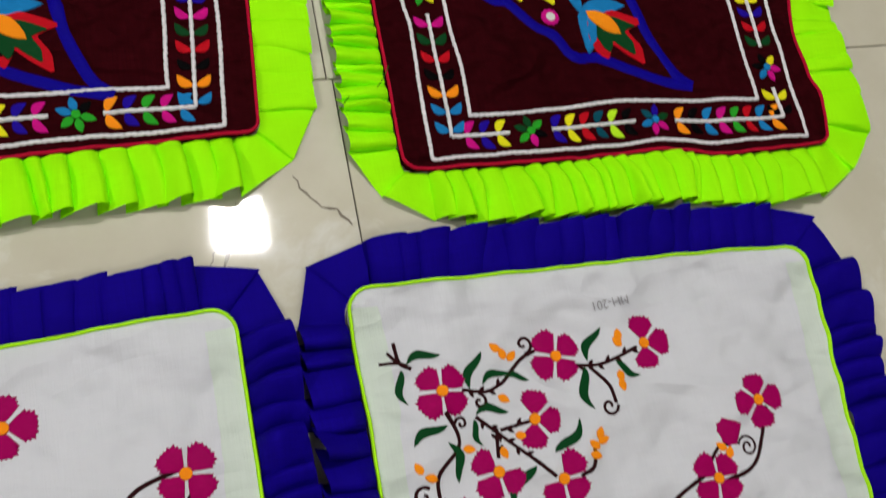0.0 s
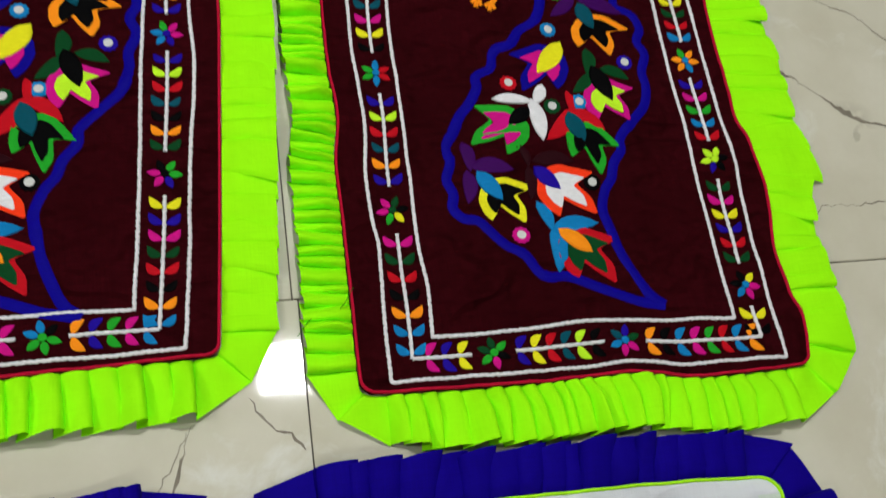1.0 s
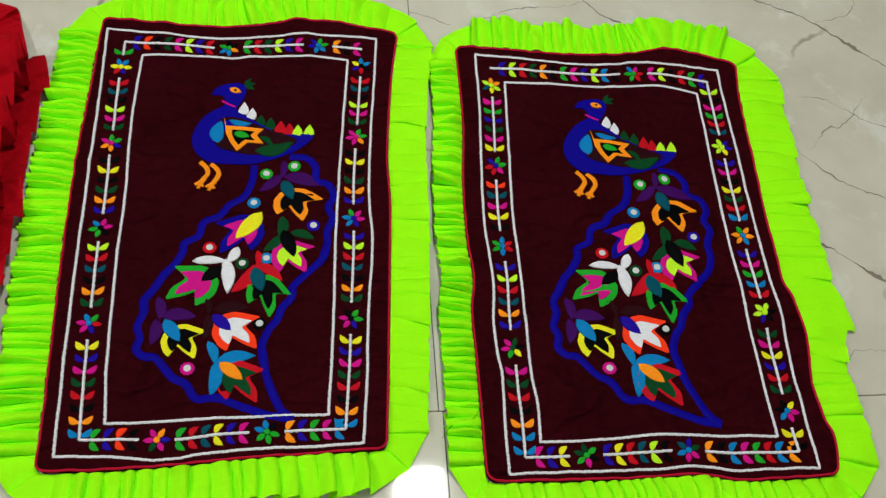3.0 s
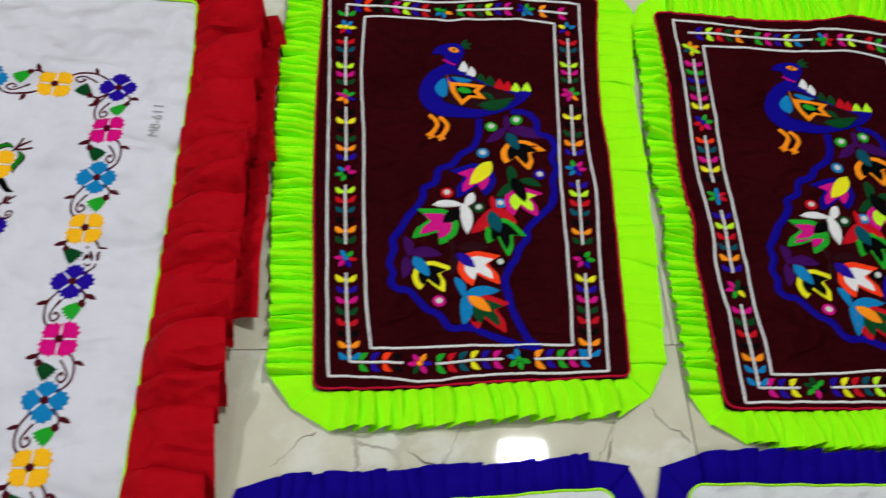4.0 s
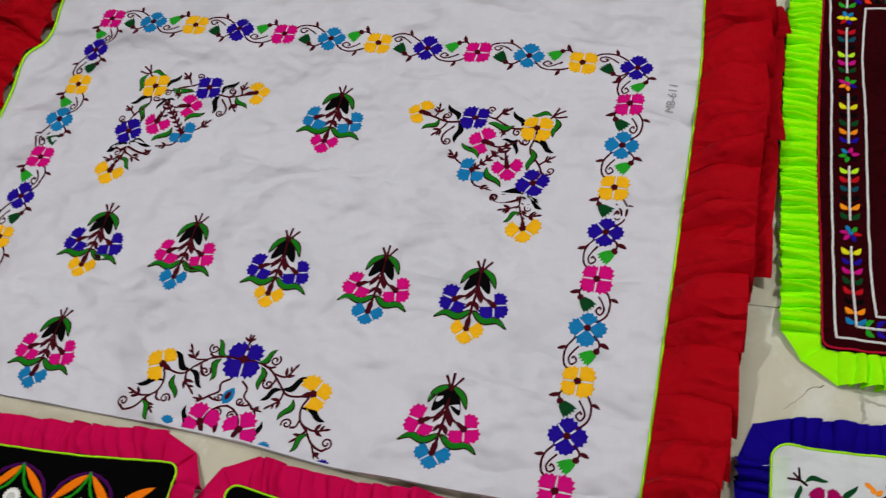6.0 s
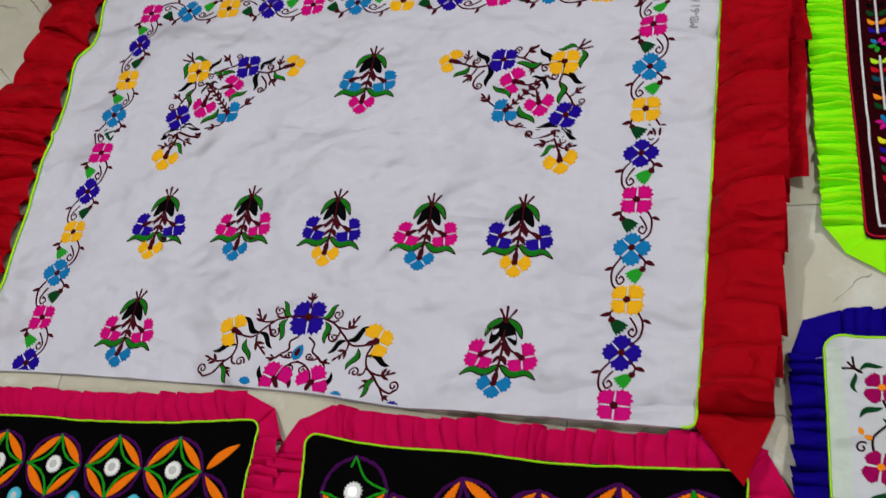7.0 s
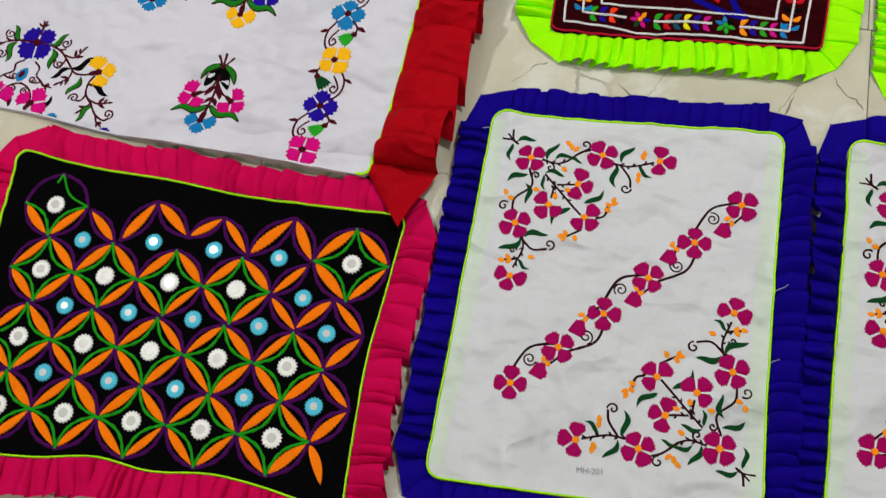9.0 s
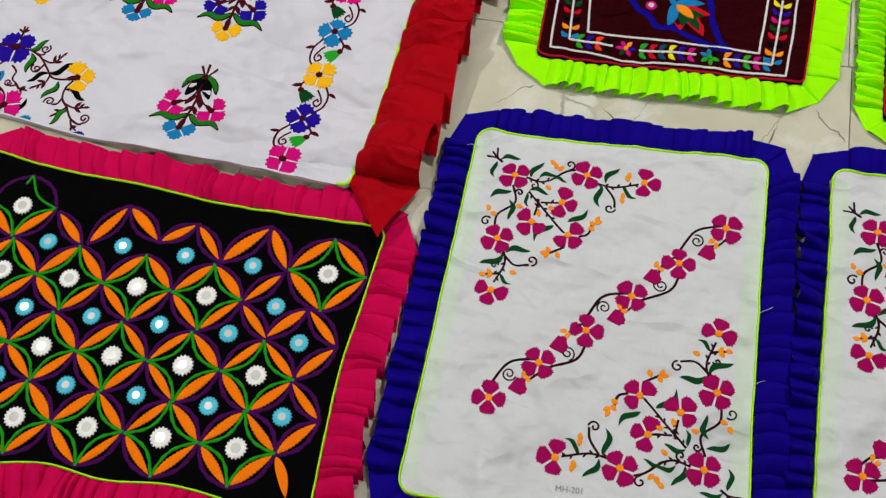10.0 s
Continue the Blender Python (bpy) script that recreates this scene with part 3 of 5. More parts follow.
    wing = [(40.1, 24.8), (43.3, 20.7), (50, 20.8), (60.4, 24.4), (71, 27.4), (70.5, 28.6), (61.9, 30.6), (54.3, 30.8), (47.1, 29.5), (42.2, 28.1)]
    c.patch("wing", d.line(wing + wing[:1], 0.005)[:-1], T["dark"], bird, inner=0.0, lift=0.0009, rise=0.001)
    up = 0.002
    leaf((42.4, 27.4), (43.2, 21.4), "steel", 0.5, 0.1, up)
    leaf((46, 21.3), (54.5, 22.6), "steel", 0.3, -0.1, up)
    star = [(44, 20.3), (45.1, 22.9), (51.6, 23.4), (58.9, 24.4), (56.4, 25.9), (59, 28.3), (53.2, 27.7), (49.4, 29.8), (46.7, 27.2), (45.2, 25)]
    c.patch("star", [d.at(*p) for p in star], T["orange"], inner=0.0, lift=up)
    mid = np.array((50.5, 25.9))
    c.patch("star_fill", [d.at(*(mid + (np.array(p) - mid) * 0.6)) for p in star[1:]], T["black"], inner=0.0, lift=up + 0.0008)
    leaf((47.9, 25), (53.9, 26.3), "green", 0.5, 0, up + 0.0016)
    leaf((55.5, 29.8), (70, 28.2), "forest", 0.34, -0.12, up)
    leaf((57.5, 26.2), (62.5, 29.5), "forest", 0.3, 0.1, up)
    eye = c.patch("eye", leaf_shape(d.at(45.4, 12.4), d.at(50, 13.5), 0.55), T["orange"], bird, lift=0.0014)
    c.patch("pupil", disc(d.at(47.7, 13), 0.0022, 8), T["brown"], eye, lift=0.0026)
    for b in ((53.4, 9.6), (55.3, 11), (54.9, 12.6)):
        leaf((51.3, 12), b, "forest", 0.4)
    c.tube("collar", d.line([(43, 15.6), (45.5, 16.6), (48, 17.3)]), 0.0018, 0.0012, T["magenta"], lift=0.0016)
    for a, col in (((51.1, 17.7), "white"), ((54.1, 19.4), "white"), ((57.5, 21.7), "forest"), ((61.2, 22.6), "forest"), ((64.9, 23.6), "red"), ((68.1, 24.4), "red"), ((71.3, 25), "lime"), ((75.6, 25.1), "lime")):
        p, q = d.at(a[0] - 0.3, a[1] + 1.7), d.at(a[0] + 0.5, a[1] - 1.7)
        side = np.array([q[1] - p[1], p[0] - q[0]])
        c.patch("crest_feather", [p + (q - p) * s + side * w for s, w in ((0, 0.26), (0.3, 0.34), (0.62, 0.24), (0.88, 0.06), (1, -0.04), (0.85, -0.12), (0.55, -0.24), (0.2, -0.34), (0, -0.28))], T[col])
    for k in (0, 1):
        o = k * np.array((3.9, 0.6))
        leg = c.tube("leg", d.line([np.array(p) + o for p in ((36.6, 32), (38.9, 33.6), (39.4, 35), (36.9, 37.4))]), 0.0042, 0.0016, T["orange"])
        for toe in ((35, 37.7), (36.2, 38.7), (38, 38.3)):
            c.tube("toe", d.line([np.array((37, 37)) + o, np.array(toe) + o]), 0.0028, 0.0014, T["orange"], parent=leg, lift=0.0002)
    # flowers of the train
    for a, b in (((66.5, 32.3), (65.9, 37)), ((66, 36), (57.6, 40.3)), ((66, 36.4), (80.3, 39.5))):
        leaf(a, b, "purple", 0.36, 0.05)
    tulip((68.6, 40.2), (73.4, 48.2), "orange", "black", 1.3)
    leaf((66.4, 37.7), (69.8, 42.9), "teal", 0.5, 0, up)
    tulip((57.2, 47), (45.2, 55), "blue", "magenta", -1.0)
    leaf((59.1, 45.4), (50.2, 51.7), "yellow", 0.42, 0.03, up)
    for a, b in (((66.3, 46.4), (65.3, 52)), ((68.9, 50.6), (77.5, 52.5)), ((66.6, 51.2), (59.8, 55))):
        leaf(a, b, "forest", 0.42)
    tulip((65.6, 53.6), (74.6, 60.6), "magenta", "lime", 1.15)
    leaf((66.6, 50), (70.6, 57), "black", 0.4, 0, up)
    tulip((44, 59.6), (28, 64.5), "green", "magenta", -1.0)
    for a, b, w in (((36, 56.3), (48.2, 56.8), 0.26), ((51.4, 53.4), (48, 57.2), 0.5), ((47.3, 56), (48.3, 64), 0.34)):
        leaf(a, b, "white", w, 0.05, 0.0006)
    leaf((46.3, 57.9), (39.4, 61), "black", 0.5, 0, up)
    for a, b in (((58, 54.5), (58.2, 59)), ((58.8, 57.7), (49.3, 63.8)), ((57.9, 58), (66.8, 62.2))):
        leaf(a, b, "red", 0.36)
    tulip((60.2, 60.6), (62.4, 70.2), "green", "black", 0.95)
    leaf((57, 58.6), (59.9, 64.4), "teal", 0.5, 0, up)
    for a, b in (((25.8, 63.6), (27, 69)), ((26.8, 68), (39, 68.7)), ((26, 68.4), (24.8, 74.4))):
        leaf(a, b, "purple", 0.4)
    tulip((31.2, 70.8), (39, 77.8), "yellow", "black", 1.15)
    leaf((28.5, 68.8), (34, 74), "steel", 0.45, 0, up)
    for a, b in (((41.4, 64.6), (42.8, 68.4)), ((43.5, 67.4), (56, 67.6)), ((42.6, 68), (41.5, 74))):
        leaf(a, b, "dark", 0.36)
    tulip((46.2, 69.4), (58.8, 76.8), "scarlet", "white", 1.0)
    leaf((43.9, 68.4), (50.3, 72.4), "navy", 0.45, 0, up)
    for a, b in (((42.8, 74), (45.6, 79.3)), ((45, 79), (58.6, 78.1)), ((45.6, 78.4), (44.6, 86))):
        leaf(a, b, "steel", 0.36)
    tulip((48.6, 79.6), (59.2, 88), "red", "forest", 0.95)
    leaf((46.9, 78.8), (54.6, 83.1), "orange", 0.42, 0, up)
    for p, col in (((70.3, 34.2), "green"), ((60.3, 35.8), "green"), ((56.2, 43), "steel"), ((77.1, 49.3), "navy"), ((41.7, 53.3), "red"), ((61.1, 56.7), "steel"), ((53, 57.5), "forest"),
                   ((59.3, 71.2), "black"), ((36.9, 79.6), "magenta")):
        mirror(p, col)


VINE = dict(m="magenta", f="forest", r="red", b="black", o="orange", s="steel", l="lime", t="teal", y="yellow", n="navy", g="green", c="scarlet")


def vine_side(d, side, t0, t1, point, sewn):
    """Pairs of small leaves on a white stem, broken by small flowers: one letter a pair, a star and the petals' letters a flower, its heart last."""
    c, T = d.cloth, THREAD
    at = lambda t: d.between(side, t0 + (t1 - t0) * t, 0.5)
    p0, p1 = at(0), at(1)
    ax = (p1 - p0) / np.linalg.norm(p1 - p0)
    sd = np.array([-ax[1], ax[0]])
    words = sewn.split()
    at_word, cuts = 0.7, [0.0]
    n = at_word + sum(2.7 if w[0] == "*" else 1.0 for w in words)
    for i, w in enumerate(words):
        if w[0] != "*":
            p = at((at_word + 0.5) / n)
            at_word += 1.0
            for way in (1, -1):
                wob = 0.0016 * noise.noise((i * 1.7, way * 3.1, side + c.seed))
                c.patch("leaf", leaf_shape(p + sd * way * 0.0012 - ax * point * 0.005, p + sd * way * (0.0148 + wob) + ax * point * (0.0065 + wob), 0.5, 0.14 * way * point), T[VINE[w]])
            continue
        p = at((at_word + 1.35) / n)
        cuts += [at_word - 0.05, at_word + 2.75]
        at_word += 2.7
        heart = c.patch("flower_heart", disc(p, 0.0042, 10), T[VINE[w[-1]]], lift=0.0012)
        count = 6
        for j in range(count):
            g = j * 2 * math.pi / count + 0.5 + i * 0.4
            v = np.array([math.cos(g), math.sin(g)])
            c.patch("petal", leaf_shape(p + v * 0.003, p + v * 0.0175, 0.55), T[VINE[w[1 + j * (len(w) - 1) // count]]], heart)
    cuts.append(n)
    for q in range(0, len(cuts), 2):
        if cuts[q + 1] - cuts[q] > 0.8:
            c.tube("vine_stem", sampled([at((cuts[q] + (cuts[q + 1] - cuts[q]) * k / 6) / n) for k in range(7)], 0.003), 0.0019, 0.0018, T["white"], chain=0.005, lift=0.0008)


def peacock_cover(name, label, edges, outer, inner, picture, sewn, frill_width, pitch, seed):
    c = Cloth(name, label, "pillow cover", "peacock pillow covers", *edges, crease=0.003, grain=8)
    c.panel(MAROON, "dark maroon cotton panel", 0.012)
    rim = c.rim(0.012)
    c.tube("piping", rim, 0.0016, 0.0022, PIPE_RED, closed=True, label="thin red piping")
    c.frill(rim, frill_width, pitch, 0.022, LIME, "fluorescent lime green pleated frill", seed, loose=0.07, saw=0.03, crumple=0.0025, over=0.42,
            tube=lambda n: (1.0, 0.85) if n[0] < -0.5 else (0.3, 0.8) if n[0] > 0.5 else (0.9, 0.85))
    d = Design(c, outer, inner, picture)
    for frame_lines, nm in ((outer, "outer_chain_stitch"), (inner, "inner_chain_stitch")):
        top, right, bottom, left = frame_lines
        ring = []
        for pts in (top, right, bottom[::-1], left[::-1]):
            ring += list(sampled(pts, 0.0018))[:-1]
        wav = [p + 0.001 * np.array([noise.noise((p[0] * 25, p[1] * 25, 3)), noise.noise((p[0] * 25, p[1] * 25, 8))]) for p in ring]
        c.tube(nm, wav, 0.0021, 0.0018, THREAD["white"], closed=True, chain=0.0055, label="white chain-stitched line")
    vine_side(d, 0, 0.0, 1.0, 1, sewn[0])
    vine_side(d, 1, 0.0, 1.0, -1, sewn[1])
    vine_side(d, 2, 0.0, 1.0, 1, sewn[2])
    vine_side(d, 3, 0.0, 1.0, -1, sewn[3])
    peacock(d)
    return c


peacock_cover("peacock_pillow_cover", "smooth maroon pillow cover with embroidered peacock, lime frill, beside red frill",
              ([(-0.396, 0.749), (-0.28, 0.735), (-0.17, 0.727), (-0.09, 0.745), (0.0, 0.735), (0.079, 0.713)],
               [(0.079, 0.713), (0.064, 0.614), (0.05, 0.459), (0.05, 0.37), (0.045, 0.277), (0.035, 0.109), (0.027, -0.009)],
               [(-0.399, -0.018), (-0.282, -0.019), (-0.124, -0.011), (0.027, -0.009)],
               [(-0.396, 0.749), (-0.4, 0.638), (-0.405, 0.495), (-0.406, 0.306), (-0.401, 0.123), (-0.399, -0.018)]),
              ([(-0.388, 0.726), (-0.3, 0.714), (-0.18, 0.701), (-0.097, 0.712), (-0.03, 0.71), (0.044, 0.701)],
               [(0.044, 0.701), (0.034, 0.58), (0.027, 0.5), (0.0205, 0.408), (0.021, 0.3), (0.012, 0.19), (0.007, 0.1), (-0.002, -0.002)],
               [(-0.38, 0.0), (-0.32, -0.003), (-0.255, -0.01), (-0.182, -0.003), (-0.092, -0.001), (-0.002, -0.002)],
               [(-0.388, 0.726), (-0.386, 0.55), (-0.386, 0.4), (-0.386, 0.29), (-0.383, 0.11), (-0.38, 0.0)]),
              ([(-0.328, 0.666), (-0.23, 0.665), (-0.186, 0.658), (-0.131, 0.663), (-0.062, 0.664), (-0.004, 0.656)],
               [(-0.004, 0.656), (-0.012, 0.56), (-0.023, 0.42), (-0.03, 0.323), (-0.034, 0.22), (-0.038, 0.14), (-0.045, 0.041)],
               [(-0.323, 0.041), (-0.255, 0.041), (-0.183, 0.042), (-0.1, 0.042), (-0.045, 0.041)],
               [(-0.328, 0.666), (-0.334, 0.547), (-0.331, 0.402), (-0.332, 0.26), (-0.329, 0.114), (-0.323, 0.041)]),
              ((0.00409, -0.00007, -0.3746, 0.00004), (0.00017, -0.00731, 0.67649, 0.00021)),
              ("n c b f m l n r *sobg g r f l n m *gns o b m", "*synrb r t b l m f *mogm b y b f o n *mgsn n l r t b o f *mngb y n m f r b o s", "g n c b *mfmno g r t y n m *gbsg o n g m s", "g *syrny r t b l m f *ongm b y b f o n *msgb l r t b o f *mnrgs y n m f r b o s"),
              lambda x, y: 0.061 if y > 0 and x < 0 else (0.053 + 0.012 * max(0.0, y) if y > 0 else 0.057), lambda x, y: 0.0125 if x < -0.38 else (0.026 if x > 0.01 else 0.018), 3)
PEACOCK_B = peacock_cover("peacock_pillow_cover", "rumpled maroon pillow cover with embroidered peacock, lime frill, on bare marble",
              ([(0.175, 0.686), (0.319, 0.67), (0.46, 0.663), (0.527, 0.678), (0.586, 0.662), (0.641, 0.637)],
               [(0.641, 0.637), (0.628, 0.512), (0.618, 0.37), (0.613, 0.256), (0.612, 0.216), (0.62, 0.176), (0.623, 0.137), (0.61, 0.065), (0.61, 0.016), (0.617, -0.031), (0.607, -0.072)],
               [(0.151, -0.058), (0.31, -0.063), (0.421, -0.062), (0.488, -0.073), (0.607, -0.072)],
               [(0.175, 0.686), (0.172, 0.519), (0.162, 0.403), (0.159, 0.3), (0.162, 0.236), (0.155, 0.188), (0.154, 0.118), (0.151, -0.058)]),
              ([(0.205, 0.666), (0.31, 0.652), (0.412, 0.641), (0.505, 0.645), (0.552, 0.638), (0.609, 0.627)],
               [(0.609, 0.627), (0.604, 0.51), (0.598, 0.4), (0.595, 0.29), (0.594, 0.225), (0.595, 0.155), (0.588, 0.09), (0.586, 0.018), (0.585, -0.062)],
               [(0.18, -0.05), (0.292, -0.053), (0.378, -0.052), (0.419, -0.051), (0.484, -0.06), (0.585, -0.062)],
               [(0.205, 0.666), (0.202, 0.568), (0.19, 0.402), (0.187, 0.312), (0.189, 0.24), (0.183, 0.165), (0.183, 0.119), (0.186, 0.09), (0.182, 0.03), (0.18, -0.05)]),
              ([(0.248, 0.606), (0.328, 0.6), (0.423, 0.592), (0.502, 0.595), (0.564, 0.579)],
               [(0.564, 0.579), (0.556, 0.45), (0.549, 0.3), (0.549, 0.22), (0.543, 0.132), (0.541, 0.065), (0.541, -0.016)],
               [(0.224, -0.01), (0.3, -0.01), (0.375, -0.006), (0.42, -0.008), (0.475, -0.013), (0.541, -0.016)],
               [(0.248, 0.606), (0.242, 0.52), (0.235, 0.418), (0.23, 0.335), (0.23, 0.245), (0.227, 0.162), (0.225, 0.089), (0.228, 0.045), (0.224, -0.01)]),
              ((0.00401, -0.00059, 0.20527, 0.00042), (-0.00011, -0.00689, 0.64718, -0.00006)),
              ("n l r f o b g m n l s b *rmsgg m l b r g n", "l b m g r t *lynl n m b y f r s *ogos n m g s r *lnbl f m y n r f *mybs y b", "m n y *fgmbg n y r t l b *mfnts o b s m g r s o", "*oltyl m g n f m y *rmgn c t m y b *rsgs n l r t o n *mgybf m f r b o s s"),
              lambda x, y: 0.048 if x < 0.2 else ((0.072 if y > 0.14 else 0.055) if x > 0.59 and y > -0.06 else (0.062 if y > 0.3 else 0.056)), lambda x, y: 0.014 if x < 0.2 else (0.024 if x > 0.59 else 0.018), 8)


# ---------------------------------------------------------------- the large white sheet with a red frill
def red_lift(x, y):
    """The sheet's near corner lies on the crimson frill below it, its red frill on the lime one beside it."""
    a = min(1.0, max(0.0, (-0.2 - y) / 0.1))
    b = min(1.0, max(0.0, (x + 1.12) / 0.15))
    c = min(1.0, max(0.0, (x + 0.515) / 0.035))
    return 0.016 * a * a * (3 - 2 * a) * b * b * (3 - 2 * b) + 0.02 * c * c * (3 - 2 * c)


def pressed_folds(x, y):
    """Faint ironed-in fold lines across the sheet."""
    out = 0.0
    for dist, half, high in ((y - 0.228 + 0.065 * (x + 1.277), 0.006, 0.0065), (x + 1.24 - 0.04 * y, 0.007, 0.0012), (y + 0.03 + 0.3 * (x + 0.7) if x > -0.85 else 1.0, 0.008, 0.002)):
        out += high * math.exp(-((dist / half) ** 2))
    return out


SHEET = Cloth("embroidered_sheet", "large white sheet with bright embroidered flowers, red frill, edge folded under", "bed sheet", "",
              [(-1.955, 0.797), (-1.3, 0.745), (-0.609, 0.695)], [(-0.609, 0.695), (-0.605, 0.524), (-0.619, 0.13), (-0.64, -0.325)],
              [(-1.965, -0.25), (-1.786, -0.253), (-1.436, -0.269), (-1.267, -0.28), (-1.089, -0.301), (-0.9, -0.312), (-0.64, -0.325)],
              [(-1.955, 0.797), (-1.948, 0.607), (-1.939, 0.515), (-1.968, 0.47), (-1.955, 0.322), (-1.961, 0.21), (-1.958, 0.076), (-1.952, -0.138), (-1.965, -0.25)], crease=0.006, grain=4.2, lift=red_lift, press=pressed_folds)
SHEET.panel(WHITE, "white cotton panel with soft creases", 0.012, 0.011)


def local(a, b):
    """Centimetres on the sheet's own axes."""
    return np.array([-1.262 + 0.01 * (0.9974 * a + 0.035 * b), 0.35 + 0.01 * (-0.072 * a + 0.9994 * b)])


_rim = SHEET.rim(0.014)
_cut = [p for p in _rim if p[1] > -0.245 or p[0] > -0.66 or p[0] < -1.96]
_start = min(range(len(_cut)), key=lambda i: abs(_cut[i][0] + 1.96) + abs(_cut[i][1] + 0.245))
SHEET.tube("piping", [p for p in list(_cut[_start:]) + list(_cut[:_start])], 0.0022, 0.003, PIPE_LIME, label="thin lime piping", lift=0.003)


def red_width(x, y):
    if x > -0.8:
        return 0.116 if y > -0.2 else 0.105
    return 0.13 + 0.03 * noise.noise((3.0, y * 9, 0))


SHEET.frill(_rim, red_width, 0.05, 0.058, RED, "wide red gathered frill", 21, loose=0.22, lo=0.006, over=0.5, jag=0.06, saw=0.06, spread=(0.45, 1.6), corner=0.012, crumple=0.007, crisp=50, clip=1.0, tube=lambda n: (0.68, 1.3), lean_over=0.4,
            sides=lambda p, n: n[1] > -0.8, lift=red_lift)
SHEET.frill(_rim, lambda x, y: 0.142, 0.06, 0.012, RED, "lower layer of the red frill", 23, name="under_frill", loose=0.15, lo=0.002, jag=0.05, spread=(0.6, 1.5), crumple=0.004, clip=1.0, tube=lambda n: (0.5, 1.0),
            sides=lambda p, n: n[0] > 0.8 and p[1] > 0.09, lift=red_lift)


def on_sheet(pts):
    """Stitches end at the folded hem."""
    return [np.array([p[0], max(p[1], curve_at(SHEET.edges[2], min(1.0, max(0.0, (p[0] + 1.965) / 1.325)))[1] + 0.003)]) for p in pts]


def sheet_flower(x, y, col, r=0.03, turn=0.0, petals=4, heart="brown"):
    c = SHEET
    h = c.patch("flower_heart", on_sheet(disc((x, y), r * 0.2, 10, 0.1)), THREAD[heart], lift=0.0013)
    for j in range(petals):
        c.patch("petal", on_sheet(fringe_petal((x, y), turn + j * math.pi / 2, r * (1.03 + 0.05 * math.sin(x * 90 + j * 2)))), THREAD[col], h, inner=0.6)


def drop_flower(x, y, col, r, tail):
    """Three fringed petals round a drop-shaped base at the stem's end."""
    back = math.atan2(tail[1] - y, tail[0] - x)
    sheet_flower(x, y, col, r, back + math.pi / 2, 3)
    p, q = np.array(tail), np.array([x, y])
    SHEET.patch("flower_base", on_sheet(leaf_shape(p, q + (q - p) / np.linalg.norm(q - p) * r * 0.2, 0.34, 0.0, 10)[::-1]), THREAD["brown"], lift=0.0016)


def two_tone_leaf(p0, p1, fat=0.3, bend=0.12, inner="leaf", edge="bark", swing=0.085):
    swing = swing if bend > 0 else -swing
    l = SHEET.patch("leaf", on_sheet(leaf_shape(p0, p1, fat * 0.9, bend * 0.5, 12, swing)), THREAD[edge], inner=0.0, rise=0.0009)
    p0, p1 = np.array(p0), np.array(p1)
    if inner:
        SHEET.patch("leaf_fill", on_sheet(leaf_shape(p0 + (p1 - p0) * 0.05, p1 - (p1 - p0) * 0.06, fat * 0.64, bend * 0.5, 12, swing)), THREAD[inner], l, lift=0.0007, rise=0.0008, inner=0.0)


def stem(pts, half=0.0013, col="brown"):
    return SHEET.tube("stem", sampled(pts, 0.003), half * 1.75, 0.0011, THREAD[col])


def bud(p, ang, col, size=0.014):
    p = np.array(p)
    b = SHEET.patch("bud", [p + rot(ang) @ (np.array(q) * size) for q in ((-0.2, 0), (0, -0.32), (0.5, -0.52), (1.02, -0.6), (0.9, -0.4), (1.12, -0.3), (0.92, -0.12), (1.14, 0), (0.92, 0.12), (1.12, 0.3), (0.9, 0.4), (1.02, 0.6), (0.5, 0.52), (0, 0.32))], THREAD[col], inner=0.0)
    SHEET.patch("bud_base", disc(p - rot(ang) @ np.array([size * 0.25, 0]), size * 0.28, 8), THREAD["brown"], b, lift=0.0008)


def tick(p, ang, size=0.009, col="brown", fat=0.36):
    p = np.array(p)
    SHEET.patch("small_leaf", leaf_shape(p, p + rot(ang) @ np.array([size, 0]), fat, 0.0, 6), THREAD[col], rise=0.001)


def sprig(p, q, e, half=0.0012):
    """A twig with two pairs of small drop-shaped leaves and one at its tip."""
    p, q, e = np.array(p), np.array(q), np.array(e)
    stem([p, q, e], half)
    d = e - q
    g, l = math.atan2(d[1], d[0]), np.linalg.norm(d) + np.linalg.norm(q - p)
    tick(e - d * 0.25, g, min(0.012, l * 0.4))
    for w in (-0.7, 0.7):
        tick(q, g + w, min(0.016, l * 0.5))
    tick(q + d * 0.45, g + 0.7, min(0.011, l * 0.34))


def fishbone(pts, size=0.013):
    """Pairs of small leaves along a stem."""
    way = sampled(pts, 0.0115)
    for p, q in zip(way[:-1], way[1:]):
        g = math.atan2(q[1] - p[1], q[0] - p[0])
        for w in (0.75, -0.75):
            tick(p, g + w, size, fat=0.4)


def curl(p, r, a0, swirl, turns=1.35):
    SHEET.tube("curl", sampled(spiral(p, r, a0, turns, swirl), 0.0025), 0.0019, 0.0011, THREAD["brown"])


ORDER = ("navy", "pink", "steel", "gold")


